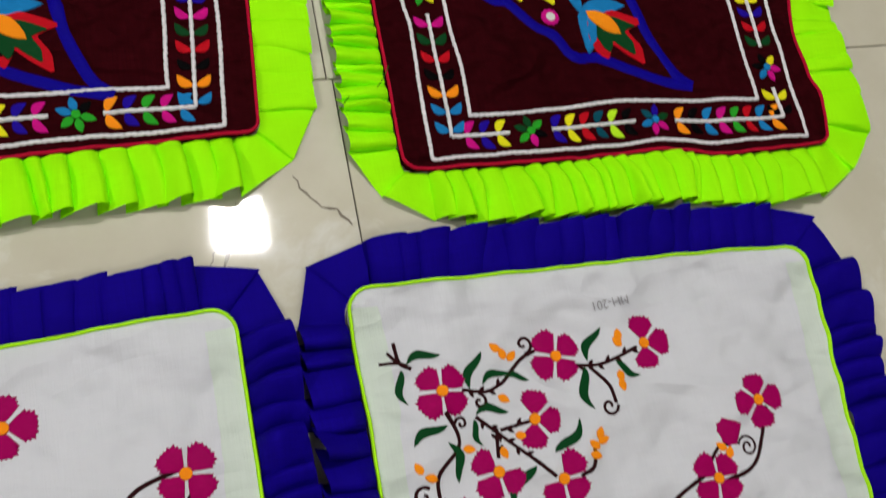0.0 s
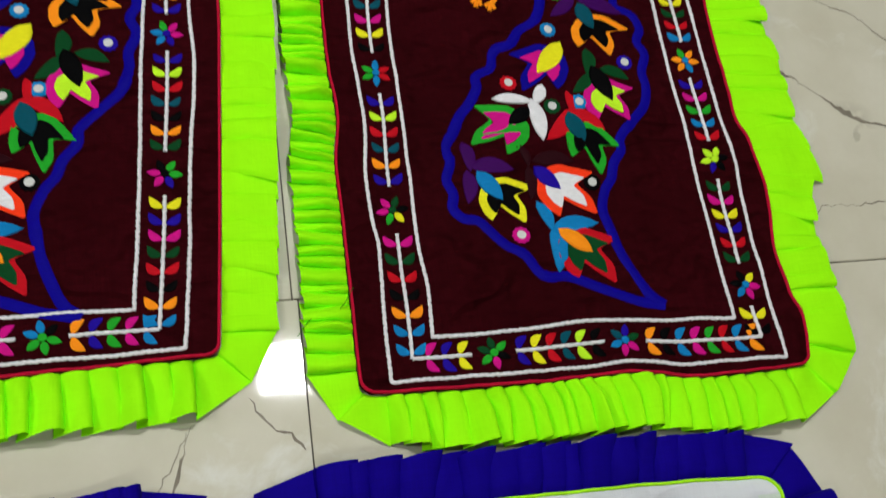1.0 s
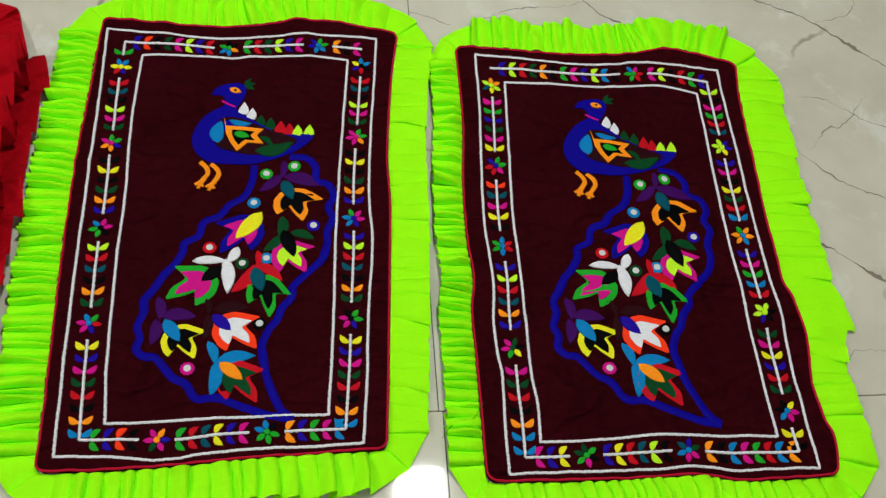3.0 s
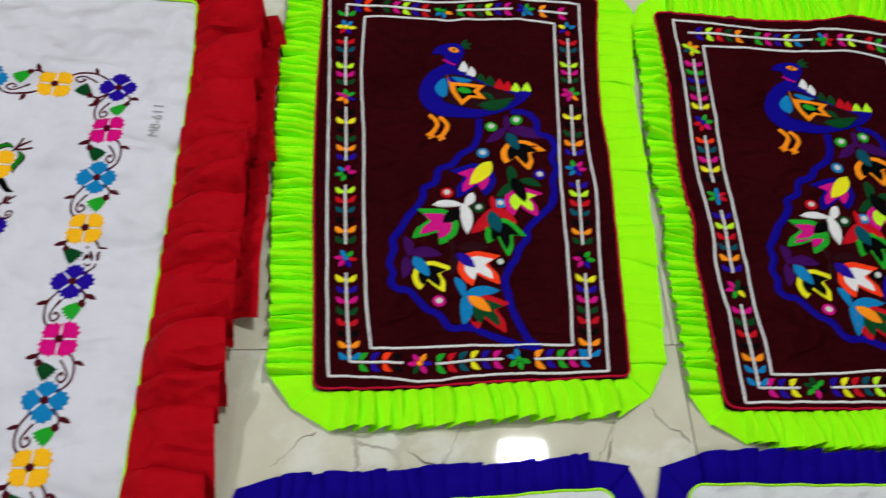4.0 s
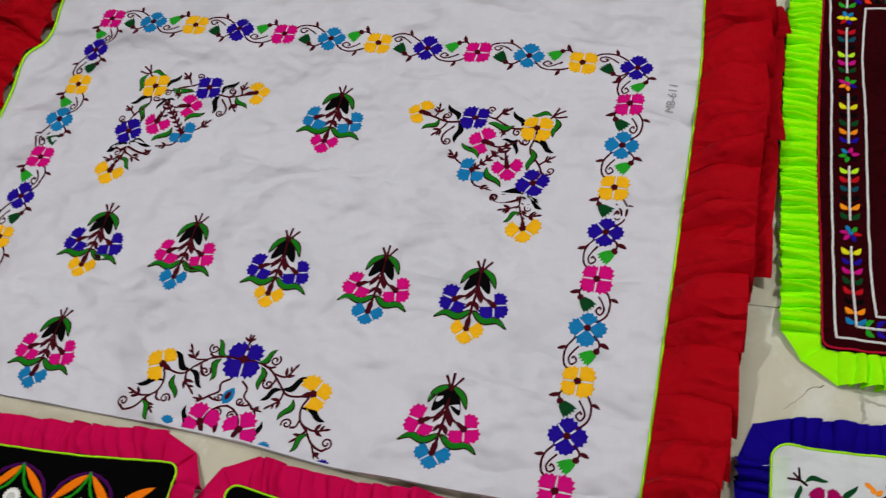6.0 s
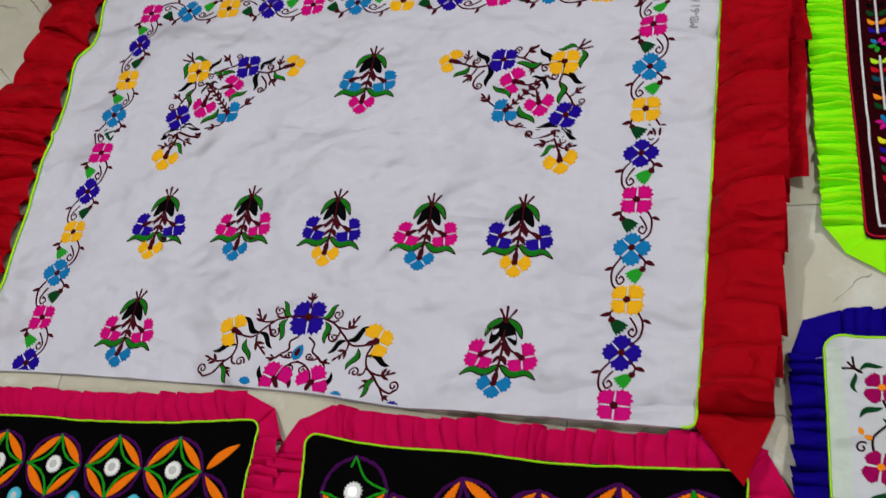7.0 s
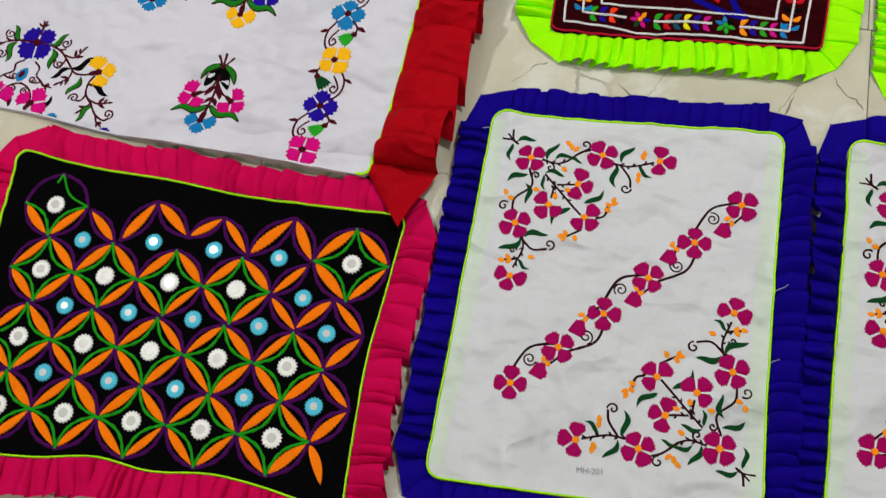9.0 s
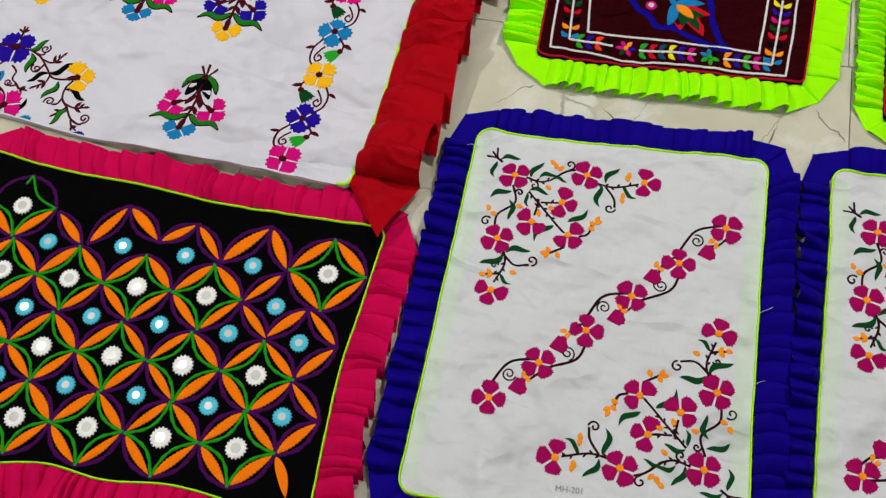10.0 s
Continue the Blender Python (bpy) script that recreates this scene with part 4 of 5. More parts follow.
def border_link(p, q, k, outer=1):
    """Between two border flowers: a bent stem with a curl on one side, a bud and a leaf on the other, changing sides link by link."""
    p, q = np.array(p), np.array(q)
    d = q - p
    g = np.linalg.norm(d)
    d /= g
    side = np.array([-d[1], d[0]]) * (1 if k % 2 else -1)
    at = lambda a, w: p + d * (a * g / 0.092) + side * (w * 0.01)
    stem([at(*v) for v in ((0.016, 1.5), (0.038, 2.7), (0.064, 2.55), (0.08, 1.1))], 0.0012)
    SHEET.tube("curl", sampled([at(*v) for v in ((0.032, 0.8), (0.043, 1.55), (0.055, 2.0), (0.0645, 1.5), (0.058, 0.75), (0.05, 1.3), (0.055, 1.5))], 0.0025), 0.0019, 0.0011, THREAD["brown"])
    for a, b in (((0.034, 2.65), (0.04, 4.1)), ((0.024, -2.15), (0.031, -3.9))):
        SHEET.patch("small_leaf", leaf_shape(at(*a), at(*b), 0.42, 0.05, 7), THREAD["brown"], rise=0.001)
    stem([at(*v) for v in ((0.012, -1.2), (0.025, -2.3), (0.038, -2.0))], 0.0012)
    v = at(0.057, 0.1) - at(0.037, -1.95)
    bud(at(0.041, -1.6), math.atan2(v[1], v[0]), "green" if k % 2 == outer else "forest", 0.02)


top_row = [local(54 - 10.02 * i, 19.6 + 0.0 * i) for i in range(12)]
right_col = [local(54 - 0.13 * i, 19.5 - 8.9 * i) for i in range(10)]
left_col = [local(-56.2 + 0.07 * i, 19.8 - 9.15 * i) for i in range(10)]
for i, p in enumerate(top_row):
    col = ORDER[(-i) % 4]
    sheet_flower(p[0], p[1], col, 0.0305, (math.pi / 4 if col in ("pink", "gold") else 0) - 0.07)
    if i:
        border_link(top_row[i - 1], p, i + 1)
for col_pts, step in ((right_col, 1), (left_col, -1)):
    for i, p in enumerate(col_pts):
        if i:
            col = ORDER[i % 4] if step == 1 else ("pink", "navy", "gold", "steel")[i % 4]
            sheet_flower(p[0], p[1], col, 0.03, (math.pi / 4 if col in ("pink", "gold") else 0) - 0.05)
            border_link(col_pts[i - 1], p, i + (step > 0), int(step < 0))


def ribbon_leaf(pts, wide, inner="leaf", edge="bark"):
    """A leaf along a curve, pointed at both ends, green inside a dark seam."""
    way = sampled(pts, 0.004)
    for k, (w, col, lift) in enumerate(((wide, edge, 0.0), (wide * 0.66, inner, 0.0007))):
        if not col:
            continue
        q = way if not k else way[1:-1]
        n = len(q)
        right, left = [], []
        for i, p in enumerate(q):
            d = q[min(i + 1, n - 1)] - q[max(i - 1, 0)]
            d = np.array([-d[1], d[0]]) / (np.linalg.norm(d) + 1e-9)
            h = 0.5 * w * math.sin(math.pi * (0.04 + 0.93 * i / (n - 1)) ** 0.8) ** 0.7
            right.append(p - d * h)
            left.append(p + d * h)
        ob = SHEET.patch("leaf" if not k else "leaf_fill", on_sheet(right + left[::-1]), THREAD[col], None if not k else seam, inner=0.0, rise=0.0009, lift=lift)
        seam = ob if not k else seam


def bouquet(a, b, side_col, low_col, s=1.0):
    at = lambda x, y: local(a + x * s, b + y * s)
    for x, y in ((-1.1, 0.0), (0.1, 0.6), (1.6, 0.2)):
        stem([at(0.05, -2.4), at(x * 0.35, -1.3), at(x, y)], 0.0014)
    for sx in (-1, 1):
        ribbon_leaf([at(sx * 0.4, -2.4), at(sx * 1.1, -4.2), at(sx * 2.2, -6.1)], 0.018 * s, None, "black")
        ribbon_leaf([at(sx * 0.2, -1.5), at(sx * 2.1, -2.9), at(sx * 3.1, -5.0)], 0.0125 * s)
    SHEET.patch("leaf", leaf_shape(at(0, -1.7), at(0, -5.6), 0.5, 0), THREAD["black"], rise=0.0009)
    stem([at(0, -2.5), at(0.1, -5.1), at(-0.1, -8.0), at(-0.2, -9.6), at(-0.3, -12.8)], 0.0016)
    for x0, y0, x1, y1, fat in ((-0.1, -5.7, -1.7, -8.0, 0.34), (0.0, -5.7, 1.3, -8.2, 0.42), (-0.1, -7.9, -1.3, -9.5, 0.36), (-0.1, -7.9, 1.0, -9.7, 0.42)):
        SHEET.patch("small_leaf", leaf_shape(at(x0, y0), at(x1, y1), fat, 0.06 if x1 > 0 else -0.06, 8), THREAD["brown"], rise=0.001)
    for sx in (-1, 1):
        stem([at(sx * 0.1, -5.0), at(sx * 1.3, -6.8), at(sx * 2.6, -7.6)], 0.0013)
        drop_flower(*at(sx * 3.4, -8.1), side_col, 0.0292 * s, at(sx * 2.0, -7.2))
        ribbon_leaf([at(sx * 0.1, -9.7), at(sx * 2.2, -11.2), at(sx * 4.5, -10.8), at(sx * 6.3, -12.0)], 0.0145 * s)
    drop_flower(*at(-0.3, -13.1), low_col, 0.0285 * s, at(-0.2, -10.8))


for a, b, sc, lc, s in ((0.3, 7.8, "steel", "pink", 0.98), (-36.4, -25, "navy", "gold", 0.98), (-18, -24.5, "pink", "steel", 0.97), (0, -24.8, "navy", "gold", 0.95),
                        (18, -25, "pink", "steel", 0.95), (34.7, -25, "navy", "gold", 0.95), (-35.7, -46.9, "pink", "steel", 0.95), (34.3, -45.8, "pink", "steel", 0.98)):
    bouquet(a, b, sc, lc, s)


def corner_cluster(m):
    at = lambda x, y: local(m * x + (0.3 if m > 0 else -0.6), y)
    for col, r, p, q in (("gold", 0.029, (16.4, 4.1), (18.6, 3.4)), ("pink", 0.029, (29.3, -0.8), (31.4, -1.3)), ("pink", 0.029, (34.3, -5.4), (33.9, -3.7)), ("steel", 0.029, (28.4, -7.0), (29.4, -6.1)), ("gold", 0.031, (39.5, -17.6), (39.2, -16.0))):
        drop_flower(*at(*p), col, r, at(*q))
    for col, r, p, turn in (("gold", 0.032, (38.2, 3.1), 0.7), ("navy", 0.0305, (26.6, 4.2), 0.7), ("navy", 0.0305, (39.5, -8.2), 0.25)):
        sheet_flower(*at(*p), col, r, turn if m > 0 else math.pi - turn)
    for pts in (((16.5, 4.1), (19.1, 3.2), (21.6, 2.6), (24.5, 3.0)), ((27.8, 5.3), (29.2, 4.7), (31.1, 3.8), (34.3, 2.4), (38.3, 3.3)), ((38.3, 3.3), (38.3, 1.1), (37.7, -1.0), (38.1, -2.4), (39.6, -4.1), (40.4, -5.7), (39.9, -7.4)), ((29.3, -0.8), (31.9, -1.6), (34.2, -0.7), (35.3, 0.0)), ((34.2, -5.0), (33.4, -2.2)), ((28.3, -7.0), (30.2, -4.9), (32.2, -2.7), (34.2, -0.7)), ((38.2, -10.4), (38.0, -12.3), (38.5, -14.5), (39.2, -16.1)), ((28.4, -7.4), (28.8, -9.3), (29.6, -10.2)), ((23.1, 1.9), (21.6, 0.1), (21.4, -1.4), (22.2, -2.2)), ((37.8, -12.2), (35.7, -12.8), (33.8, -12.9), (33.0, -12.3)), ((35.4, 0.3), (36.0, -0.4), (37.0, -0.5)), ((40.2, -5.5), (41.3, -6.4), (42.2, -6.1)), ((21.6, 2.6), (20.8, 3.2), (20.8, 4.1))):
        stem([at(*p) for p in pts], 0.0013)
    for pts in (((19.1, 3.2), (19.5, 4.4), (19.4, 6.2)), ((21.7, 2.4), (20.7, 0.9), (19.7, -0.3)), ((29.5, -10.1), (30.5, -10.3), (32.2, -10.7)), ((26.2, -6.1), (24.9, -5.1), (23.7, -3.8)), ((30.6, 4.3), (31.3, 5.6), (32.6, 6.6)), ((39.9, -4.3), (40.8, -3.5), (42.0, -2.7)), ((32.6, 2.9), (32.4, 1.8), (32.2, 1.0)), ((32.2, -2.7), (31.9, -3.1), (31.0, -2.6)), ((38.7, -14.5), (40.0, -15.2), (41.6, -15.0)), ((38.1, -13.2), (36.6, -13.8), (35.1, -14.3)), ((39.2, -16.6), (39.1, -15.9), (39.1, -15.4))):
        sprig(*(at(*p) for p in pts))
    for k, (p, q) in enumerate((((20.2, 2.9), (17.2, 0.3)), ((34.2, 3.0), (29.3, 2.8)), ((40.4, 6.3), (36.7, 6.0)), ((41.0, 5.9), (41.3, 1.4)), ((37.9, -1.2), (38.0, -5.9)), ((28.9, -4.5), (25.3, -1.8)), ((30.8, -6.0), (34.0, -9.8)), ((38.5, -14.5), (35.9, -16.8)))):
        two_tone_leaf(at(*p), at(*q), 0.3, (0.2 if k in (0, 1, 3, 4) else -0.2) * m, "leaf", "bark")
    for k, (p, q) in enumerate((((23.5, 3.0), (21.0, 6.7)), ((23.7, 2.8), (23.9, -1.8)), ((35.5, 3.0), (33.4, 6.4)), ((35.0, 0.2), (32.4, -0.0)), ((35.2, 0.5), (35.4, -2.8)), ((38.1, 0.3), (42.0, -1.7)), ((38.2, -10.8), (33.5, -10.9)), ((38.4, -11.0), (42.1, -13.7)))):
        two_tone_leaf(at(*p), at(*q), 0.28, (0.16 if k % 2 else -0.16) * m, None, "black")
    for pts in (((28.6, -6.6), (30.4, -4.7), (32.4, -2.4), (34.2, -0.7)), ((38.1, -11.2), (38.3, -13.2), (39.0, -15.4)), ((33.6, -4.2), (33.2, -2.4), (33.4, -1.2))):
        fishbone([at(*p) for p in pts])
    for k, p in enumerate(((21.3, 4.0), (22.4, -1.5), (29.3, 6.5), (34.8, 1.7), (36.6, 0.1), (42.0, -5.5), (33.5, -12.3), (39.7, -13.5))):
        curl(at(*p), 0.0085, 1.5 + k * 1.7 if m > 0 else math.pi - 1.5 - k * 1.7, m if k % 2 else -m)
    for pts in (((39.6, 5.1), (40.5, 6.1), (41.4, 8.3)), ((40.5, 6.1), (41.3, 6.9), (42.6, 7.8)), ((40.5, 6.1), (41.6, 6.1), (43.1, 6.5))):
        stem([at(*p) for p in pts], 0.0013)


corner_cluster(1)
corner_cluster(-1)


def fan():
    """A half-round spray, alike on both sides of its middle."""
    hem = lambda p: p[1] > curve_at(SHEET.edges[2], (p[0] + 1.965) / 1.325)[1] + 0.006
    for m in (1, -1):
        at = lambda x, y: local(m * x - 0.4, y)
        drop_flower(*at(13.4, -53.1), "gold", 0.032, at(11.6, -53.9))
        drop_flower(*at(3.4, -61.2), "pink", 0.033, at(2.6, -62.9))
        for pts in (((0.3, -49.7), (3.0, -49.8), (5.3, -50.6), (7.3, -52.4), (9.0, -54.0), (11.1, -54.0), (13.0, -53.2)), ((12.9, -53.8), (12.2, -55.6), (12.6, -57.6), (14.1, -59.1), (15.5, -60.9), (17.4, -61.7), (18.1, -61.1)), ((6.6, -51.7), (6.2, -52.9), (5.5, -53.7)), ((3.2, -49.8), (5.0, -50.2), (5.9, -49.8)), ((1.0, -53.2), (2.3, -54.3), (2.2, -55.7), (3.5, -56.7), (4.4, -57.6)), ((3.5, -56.9), (2.6, -57.2), (1.7, -57.1)), ((-0.2, -57.7), (1.3, -58.2), (2.6, -59.5), (3.2, -61.4)), ((12.6, -57.6), (12.3, -58.9), (11.4, -59.2)), ((-0.3, -48.1), (-0.0, -47.1), (-0.3, -45.1))):
            pts = [p for p in (at(*q) for q in pts) if hem(p)]
            if len(pts) > 2:
                stem(pts, 0.0013)
        for pts in (((5.8, -51.0), (8.1, -51.2), (9.4, -49.2)), ((8.5, -53.9), (8.3, -55.1), (6.6, -56.8)), ((13.5, -58.6), (15.4, -58.9), (17.3, -58.3)), ((14.2, -59.1), (13.5, -60.0), (12.4, -61.1)), ((15.7, -61.2), (16.3, -62.3), (17.0, -62.7)), ((9.9, -62.7), (9.4, -61.2), (8.7, -59.5)), ((3.5, -56.7), (4.5, -57.5), (5.5, -57.6))):
            pts = [at(*q) for q in pts]
            if all(hem(p) for p in pts):
                sprig(*pts)
        for k, (p, q) in enumerate((((2.7, -49.9), (5.3, -46.9)), ((3.6, -50.3), (4.3, -54.4)), ((10.5, -54.5), (9.0, -58.5)), ((14.7, -59.6), (12.5, -62.9)))):
            two_tone_leaf(at(*p), at(*q), 0.3, (-0.2 if k in (0, 3) else 0.16) * m, "leaf", "bark")
        for k, (p, q) in enumerate((((8.1, -53.3), (11.9, -50.6)), ((8.1, -53.4), (5.2, -55.9)), ((12.2, -55.8), (16.7, -57.2)), ((6.3, -63.2), (6.7, -59.1)))):
            two_tone_leaf(at(*p), at(*q), 0.27, (-0.16 if k < 2 else 0.16) * m, None, "black")
        for k, p in enumerate(((5.5, -48.8), (5.6, -53.0), (10.7, -58.7), (17.8, -60.4), (1.8, -56.6), (1.2, -59.2))):
            curl(at(*p), 0.0095 if k < 4 else 0.0075, 1.0 + k * 1.3 if m > 0 else math.pi - 1.0 - k * 1.3, m if k % 2 else -m)
    sheet_flower(*local(-0.2, -49.7), "navy", 0.0375, 0.75)
    drop = SHEET.patch("bud", leaf_shape(local(-1.3, -57.6), local(-0.3, -54.5), 0.6, 0), THREAD["steel"])
    SHEET.patch("bud_base", leaf_shape(local(-1.1, -56.9), local(-0.55, -55.2), 0.5, 0), THREAD["brown"], drop, lift=0.0012)
    for g in (0.6, 2.5):
        tick(local(-0.5, -46.4), g, 0.013)
    tick(local(-1, -62.6), 1.5, 0.02)
    for x, y, col in ((7.8, -62.9, "steel"), (-9.4, -61.9, "steel"), (17.8, -63.6, "navy")):
        SHEET.patch("petal", on_sheet(fringe_petal(local(x, y - 1.2), 1.5, 0.02, 0.8)), THREAD[col])


fan()


def stamp(cloth, text, x, y, turn, size):
    cu = bpy.data.curves.new("stamp", "FONT")
    cu.body, cu.size, cu.align_x, cu.align_y = text, size, "CENTER", "CENTER"
    tmp = new("stamp_text", cu)
    me = bpy.data.meshes.new_from_object(tmp.evaluated_get(bpy.context.evaluated_depsgraph_get()))
    bpy.data.objects.remove(tmp)
    me.materials.append(INK)
    ob = new("printed_code", me)
    ob.parent = cloth.root
    o = cloth.origin
    for v in me.vertices:
        px, py = np.array([x, y]) + rot(radians(turn)) @ np.array(v.co[:2])
        v.co = (px - o[0], py - o[1], cloth.z(px, py) + 0.0018)
    tagged(ob, "faint grey printed code")


stamp(SHEET, "MB-611", -0.65, 0.436, 87, 0.0215)


# ---------------------------------------------------------------- white covers with a blue frill
def diag_cover(name, label, edges, centre, turn, seed, code):
    c = Cloth(name, label, "pillow cover", "blue-frilled pillow covers", *edges, crease=0.0045, grain=6)
    c.panel(WHITE_B, "white cotton panel", 0.022)
    rim = c.rim(0.022)
    c.tube("piping", rim, 0.0016, 0.0028, PIPE_LIME, closed=True, label="thin lime piping", lift=0.0005)
    c.frill(rim, lambda x, y: 0.044 if y > -0.19 else (0.045 if -0.03 < x < 0.1 else 0.053 if x > 0.5 else 0.047), 0.023, 0.019, BLUE, "royal blue pleated frill", seed, loose=0.09, over=0.4, jag=0.05, saw=0.08, corner=0.004, crumple=0.002, clip=1.08,
            tube=lambda n: (0.9, 1.5) if abs(n[0]) > 0.5 else (0.45, 1.2), lift=lambda x, y: 0.008 * min(1.0, max(0.0, (y + 0.15) / 0.03)) if x > 0.1 else 0.0)
    for u0, way in ((0.004, 1), (0.996, -1)):
        verts, faces = [], []
        for j in range(61):
            v = 0.03 + 0.94 * j / 60
            wide = (0.024 + 0.008 * noise.noise((v * 5, seed, u0)) + 0.003 * noise.noise((v * 30, seed, 2))) / c.width
            for q in range(5):
                x, y = c.at(u0 + way * wide * q / 4, v)
                verts.append((x, y, c.z(x, y) + 0.0005))
        for j in range(60):
            faces += [(j * 5 + q, j * 5 + q + 1, j * 5 + q + 6, j * 5 + q + 5)[::way] for q in range(4)]
        c.part("seam_allowance", verts, faces, SEAM, label="pale green seam allowance", smooth=60)
    T = THREAD
    O = np.array(centre)
    put = lambda x, y: O + rot(turn) @ (0.01 * np.array([x, y]))

    def flower(p, spin, petals=4, r=0.0252):
        h = c.patch("flower_heart", disc(p, 0.0052, 12), T["orange"], lift=0.0013)
        for j in range(petals):
            c.patch("petal", petal_shape(p, turn + spin + j * math.pi / 2, r * (1 + 0.05 * math.sin(j * 2 + p[0] * 70)), 0.52, 3.0, 0.085), T["rose"], h, inner=0.7)

    def line(pts, half=0.0013, thorns=False):
        pts = sampled(pts, 0.003)
        c.tube("stem", pts, half * 1.5, 0.0011, T["bark"])
        if thorns:
            for i in range(2, len(pts) - 2, 3):
                d = np.array(pts[i + 1]) - np.array(pts[i])
                g = math.atan2(d[1], d[0]) + (0.8 if i % 2 else -0.8)
                c.patch("thorn", leaf_shape(pts[i], np.array(pts[i]) + 0.0075 * np.array([math.cos(g), math.sin(g)]), 0.45, 0, 4), T["bark"], rise=0.001)

    def berry(p, g):
        p, v = np.array(p), rot(g + turn) @ np.array([0.006, 0])
        c.patch("berry", leaf_shape(p - v, p + v, 0.62, 0, 6), T["orange"])

    def cluster(k):
        """The corner spray in centimetres from the middle, turned half round for the other corner."""
        at = lambda x, y: put(k * x, k * y)
        spin = 0 if k > 0 else math.pi
        for x, y, g, n in ((-16.2, 20.1, 0.75, 4), (-5.3, 21.9, 0.55, 4), (-8.4, 16.7, -1.75, 3), (-12.4, 12.8, 2.5, 3), (-6.7, 11.4, -2.3, 3), (-17.0, 9.1, 0.6, 4), (3.4, 22.1, -1.6, 3), (-16.4, 0.5, 2.95, 3)):
            flower(at(x, y), g + spin, n)
        for b in ((-21.2, 23.0), (-20.4, 23.9), (-19.7, 24.7)):
            line([at(-18.5, 22.3), at(-19.4, 22.9), at(*b)], 0.0013)
        for x0, y0, x1, y1, w in ((-18.9, 22.7, -15.8, 23.2, 0.12), (-19.4, 22.3, -19.3, 19.3, -0.12), (-13.7, 20.0, -12.1, 23.1, 0.1), (-12.5, 20.2, -9.8, 21.0, 0.14), (-10.4, 20.6, -8.2, 20.1, 0.1), (-19.3, 15.8, -16.2, 17.2, 0.1),
                                  (-13.6, 17.8, -10.6, 17.6, 0.12), (-13.8, 17.4, -13.3, 15.1, -0.1), (-16.4, 15.8, -16.0, 12.4, 0.14), (-7.1, 13.7, -4.4, 16.2, -0.12), (-9.0, 12.8, -11.5, 9.5, -0.16), (-2.8, 20.6, -2.7, 16.8, -0.12),
                                  (-2.4, 21.1, -0.5, 24.0, 0.12), (0.3, 20.8, 2.5, 19.3, -0.1), (-15.4, 7.0, -11.7, 7.8, 0.12), (-15.6, 6.8, -18.9, 4.5, 0.12), (-15.6, 3.3, -13.7, 1.9, -0.12)):
            c.patch("leaf", leaf_shape(at(x0, y0), at(x1, y1), 0.24, w * 1.3, 10, 0.06), T["forest"], inner=0.0, rise=0.001)
        for pts in (((-14.4, 20.0), (-12.2, 19.6), (-10.6, 20.2)), ((-3.9, 20.9), (-1.1, 20.7), (2.6, 21.8)), ((-13.6, 17.6), (-11.0, 15.2), (-9.0, 13.3)), ((-11.6, 16.2), (-8.8, 16.6)), ((-12.2, 13.9), (-11.9, 16.4)), ((-15.8, 7.7), (-15.2, 5.2), (-16.2, 1.8)), ((-18.1, 2.8), (-15.8, 3.3))):
            line([at(*p) for p in pts], thorns=True)
        for pts in (((-10.6, 20.2), (-8.6, 22.0), (-7.2, 22.6)), ((-9.0, 13.3), (-7.3, 11.7)), ((-16.2, 18.3), (-15.4, 15.6), (-17.7, 13.1), (-17.8, 10.9)), ((-15.6, 6.7), (-13.7, 5.2), (-11.6, 5.5)), ((-5.1, 11.4), (-3.8, 12.0), (-3.4, 13.9)), ((-6.9, 9.4), (-9.0, 8.0)), ((-2.3, 20.6), (-0.8, 18.7), (-0.5, 17.1))):
            line([at(*p) for p in pts], 0.0014)
        for x, y, r, g, way in ((-8.1, 23.3, 0.0085, -1.6, 1), (-1.2, 16.9, 0.0085, 0.0, -1), (-13.0, 18.8, 0.007, 1.5, -1), (-15.0, 17.2, 0.006, 3.1, -1), (-11.3, 6.3, 0.0085, -1.5, 1), (-19.2, 11.7, 0.0085, 0.8, 1), (-16.6, 4.6, 0.006, 0.2, 1)):
            c.tube("curl", sampled(spiral(at(x, y), r, g + spin + turn, 1.1, way), 0.0025), 0.0017, 0.0011, T["bark"])
        for x, y, g in ((-10.8, 23.3, 2.4), (-10.2, 22.7, 1.8), (-9.4, 22.4, 0.8), (-10.8, 18.8, -0.6), (1.0, 23.1, 1.6), (0.8, 22.5, 2.2), (0.5, 19.4, -1.5), (0.5, 18.6, -1.4), (-2.7, 14.7, 1.2), (-3.4, 13.8, 2.4), (-2.5, 14.1, 0.3), (-3.4, 12.9, -0.4), (-9.8, 7.9, 3.1), (-9.2, 8.5, 2.2), (-9.4, 7.6, -1.8),
                        (-7.7, 7.9, -1.0), (-19.2, 14.0, 2.0), (-18.3, 13.1, 2.8), (-14.6, 15.0, -0.2), (-13.7, 3.9, -0.3), (-18.1, 2.8, 3.0), (-17.2, 3.4, 2.2), (-17.0, 2.8, -2.2), (-9.8, 15.5, -0.3), (-11.6, 14.3, -1.2)):
            berry(at(x, y), g + spin)

    cluster(1)
    cluster(-1)
    main = [(16.1, 16.4), (9.9, 9.6), (3.8, 3.1), (-1.9, -3.3), (-7.7, -9.3), (-13.7, -15.6)]
    buds = [(13.5, 12.1), (6.1, 6.6), (1.8, -0.6), (-5.6, -6.2), (-10.3, -13.3)]
    for i, p in enumerate(main):
        flower(put(*p), (0.72, 0.05)[i % 2], 4)
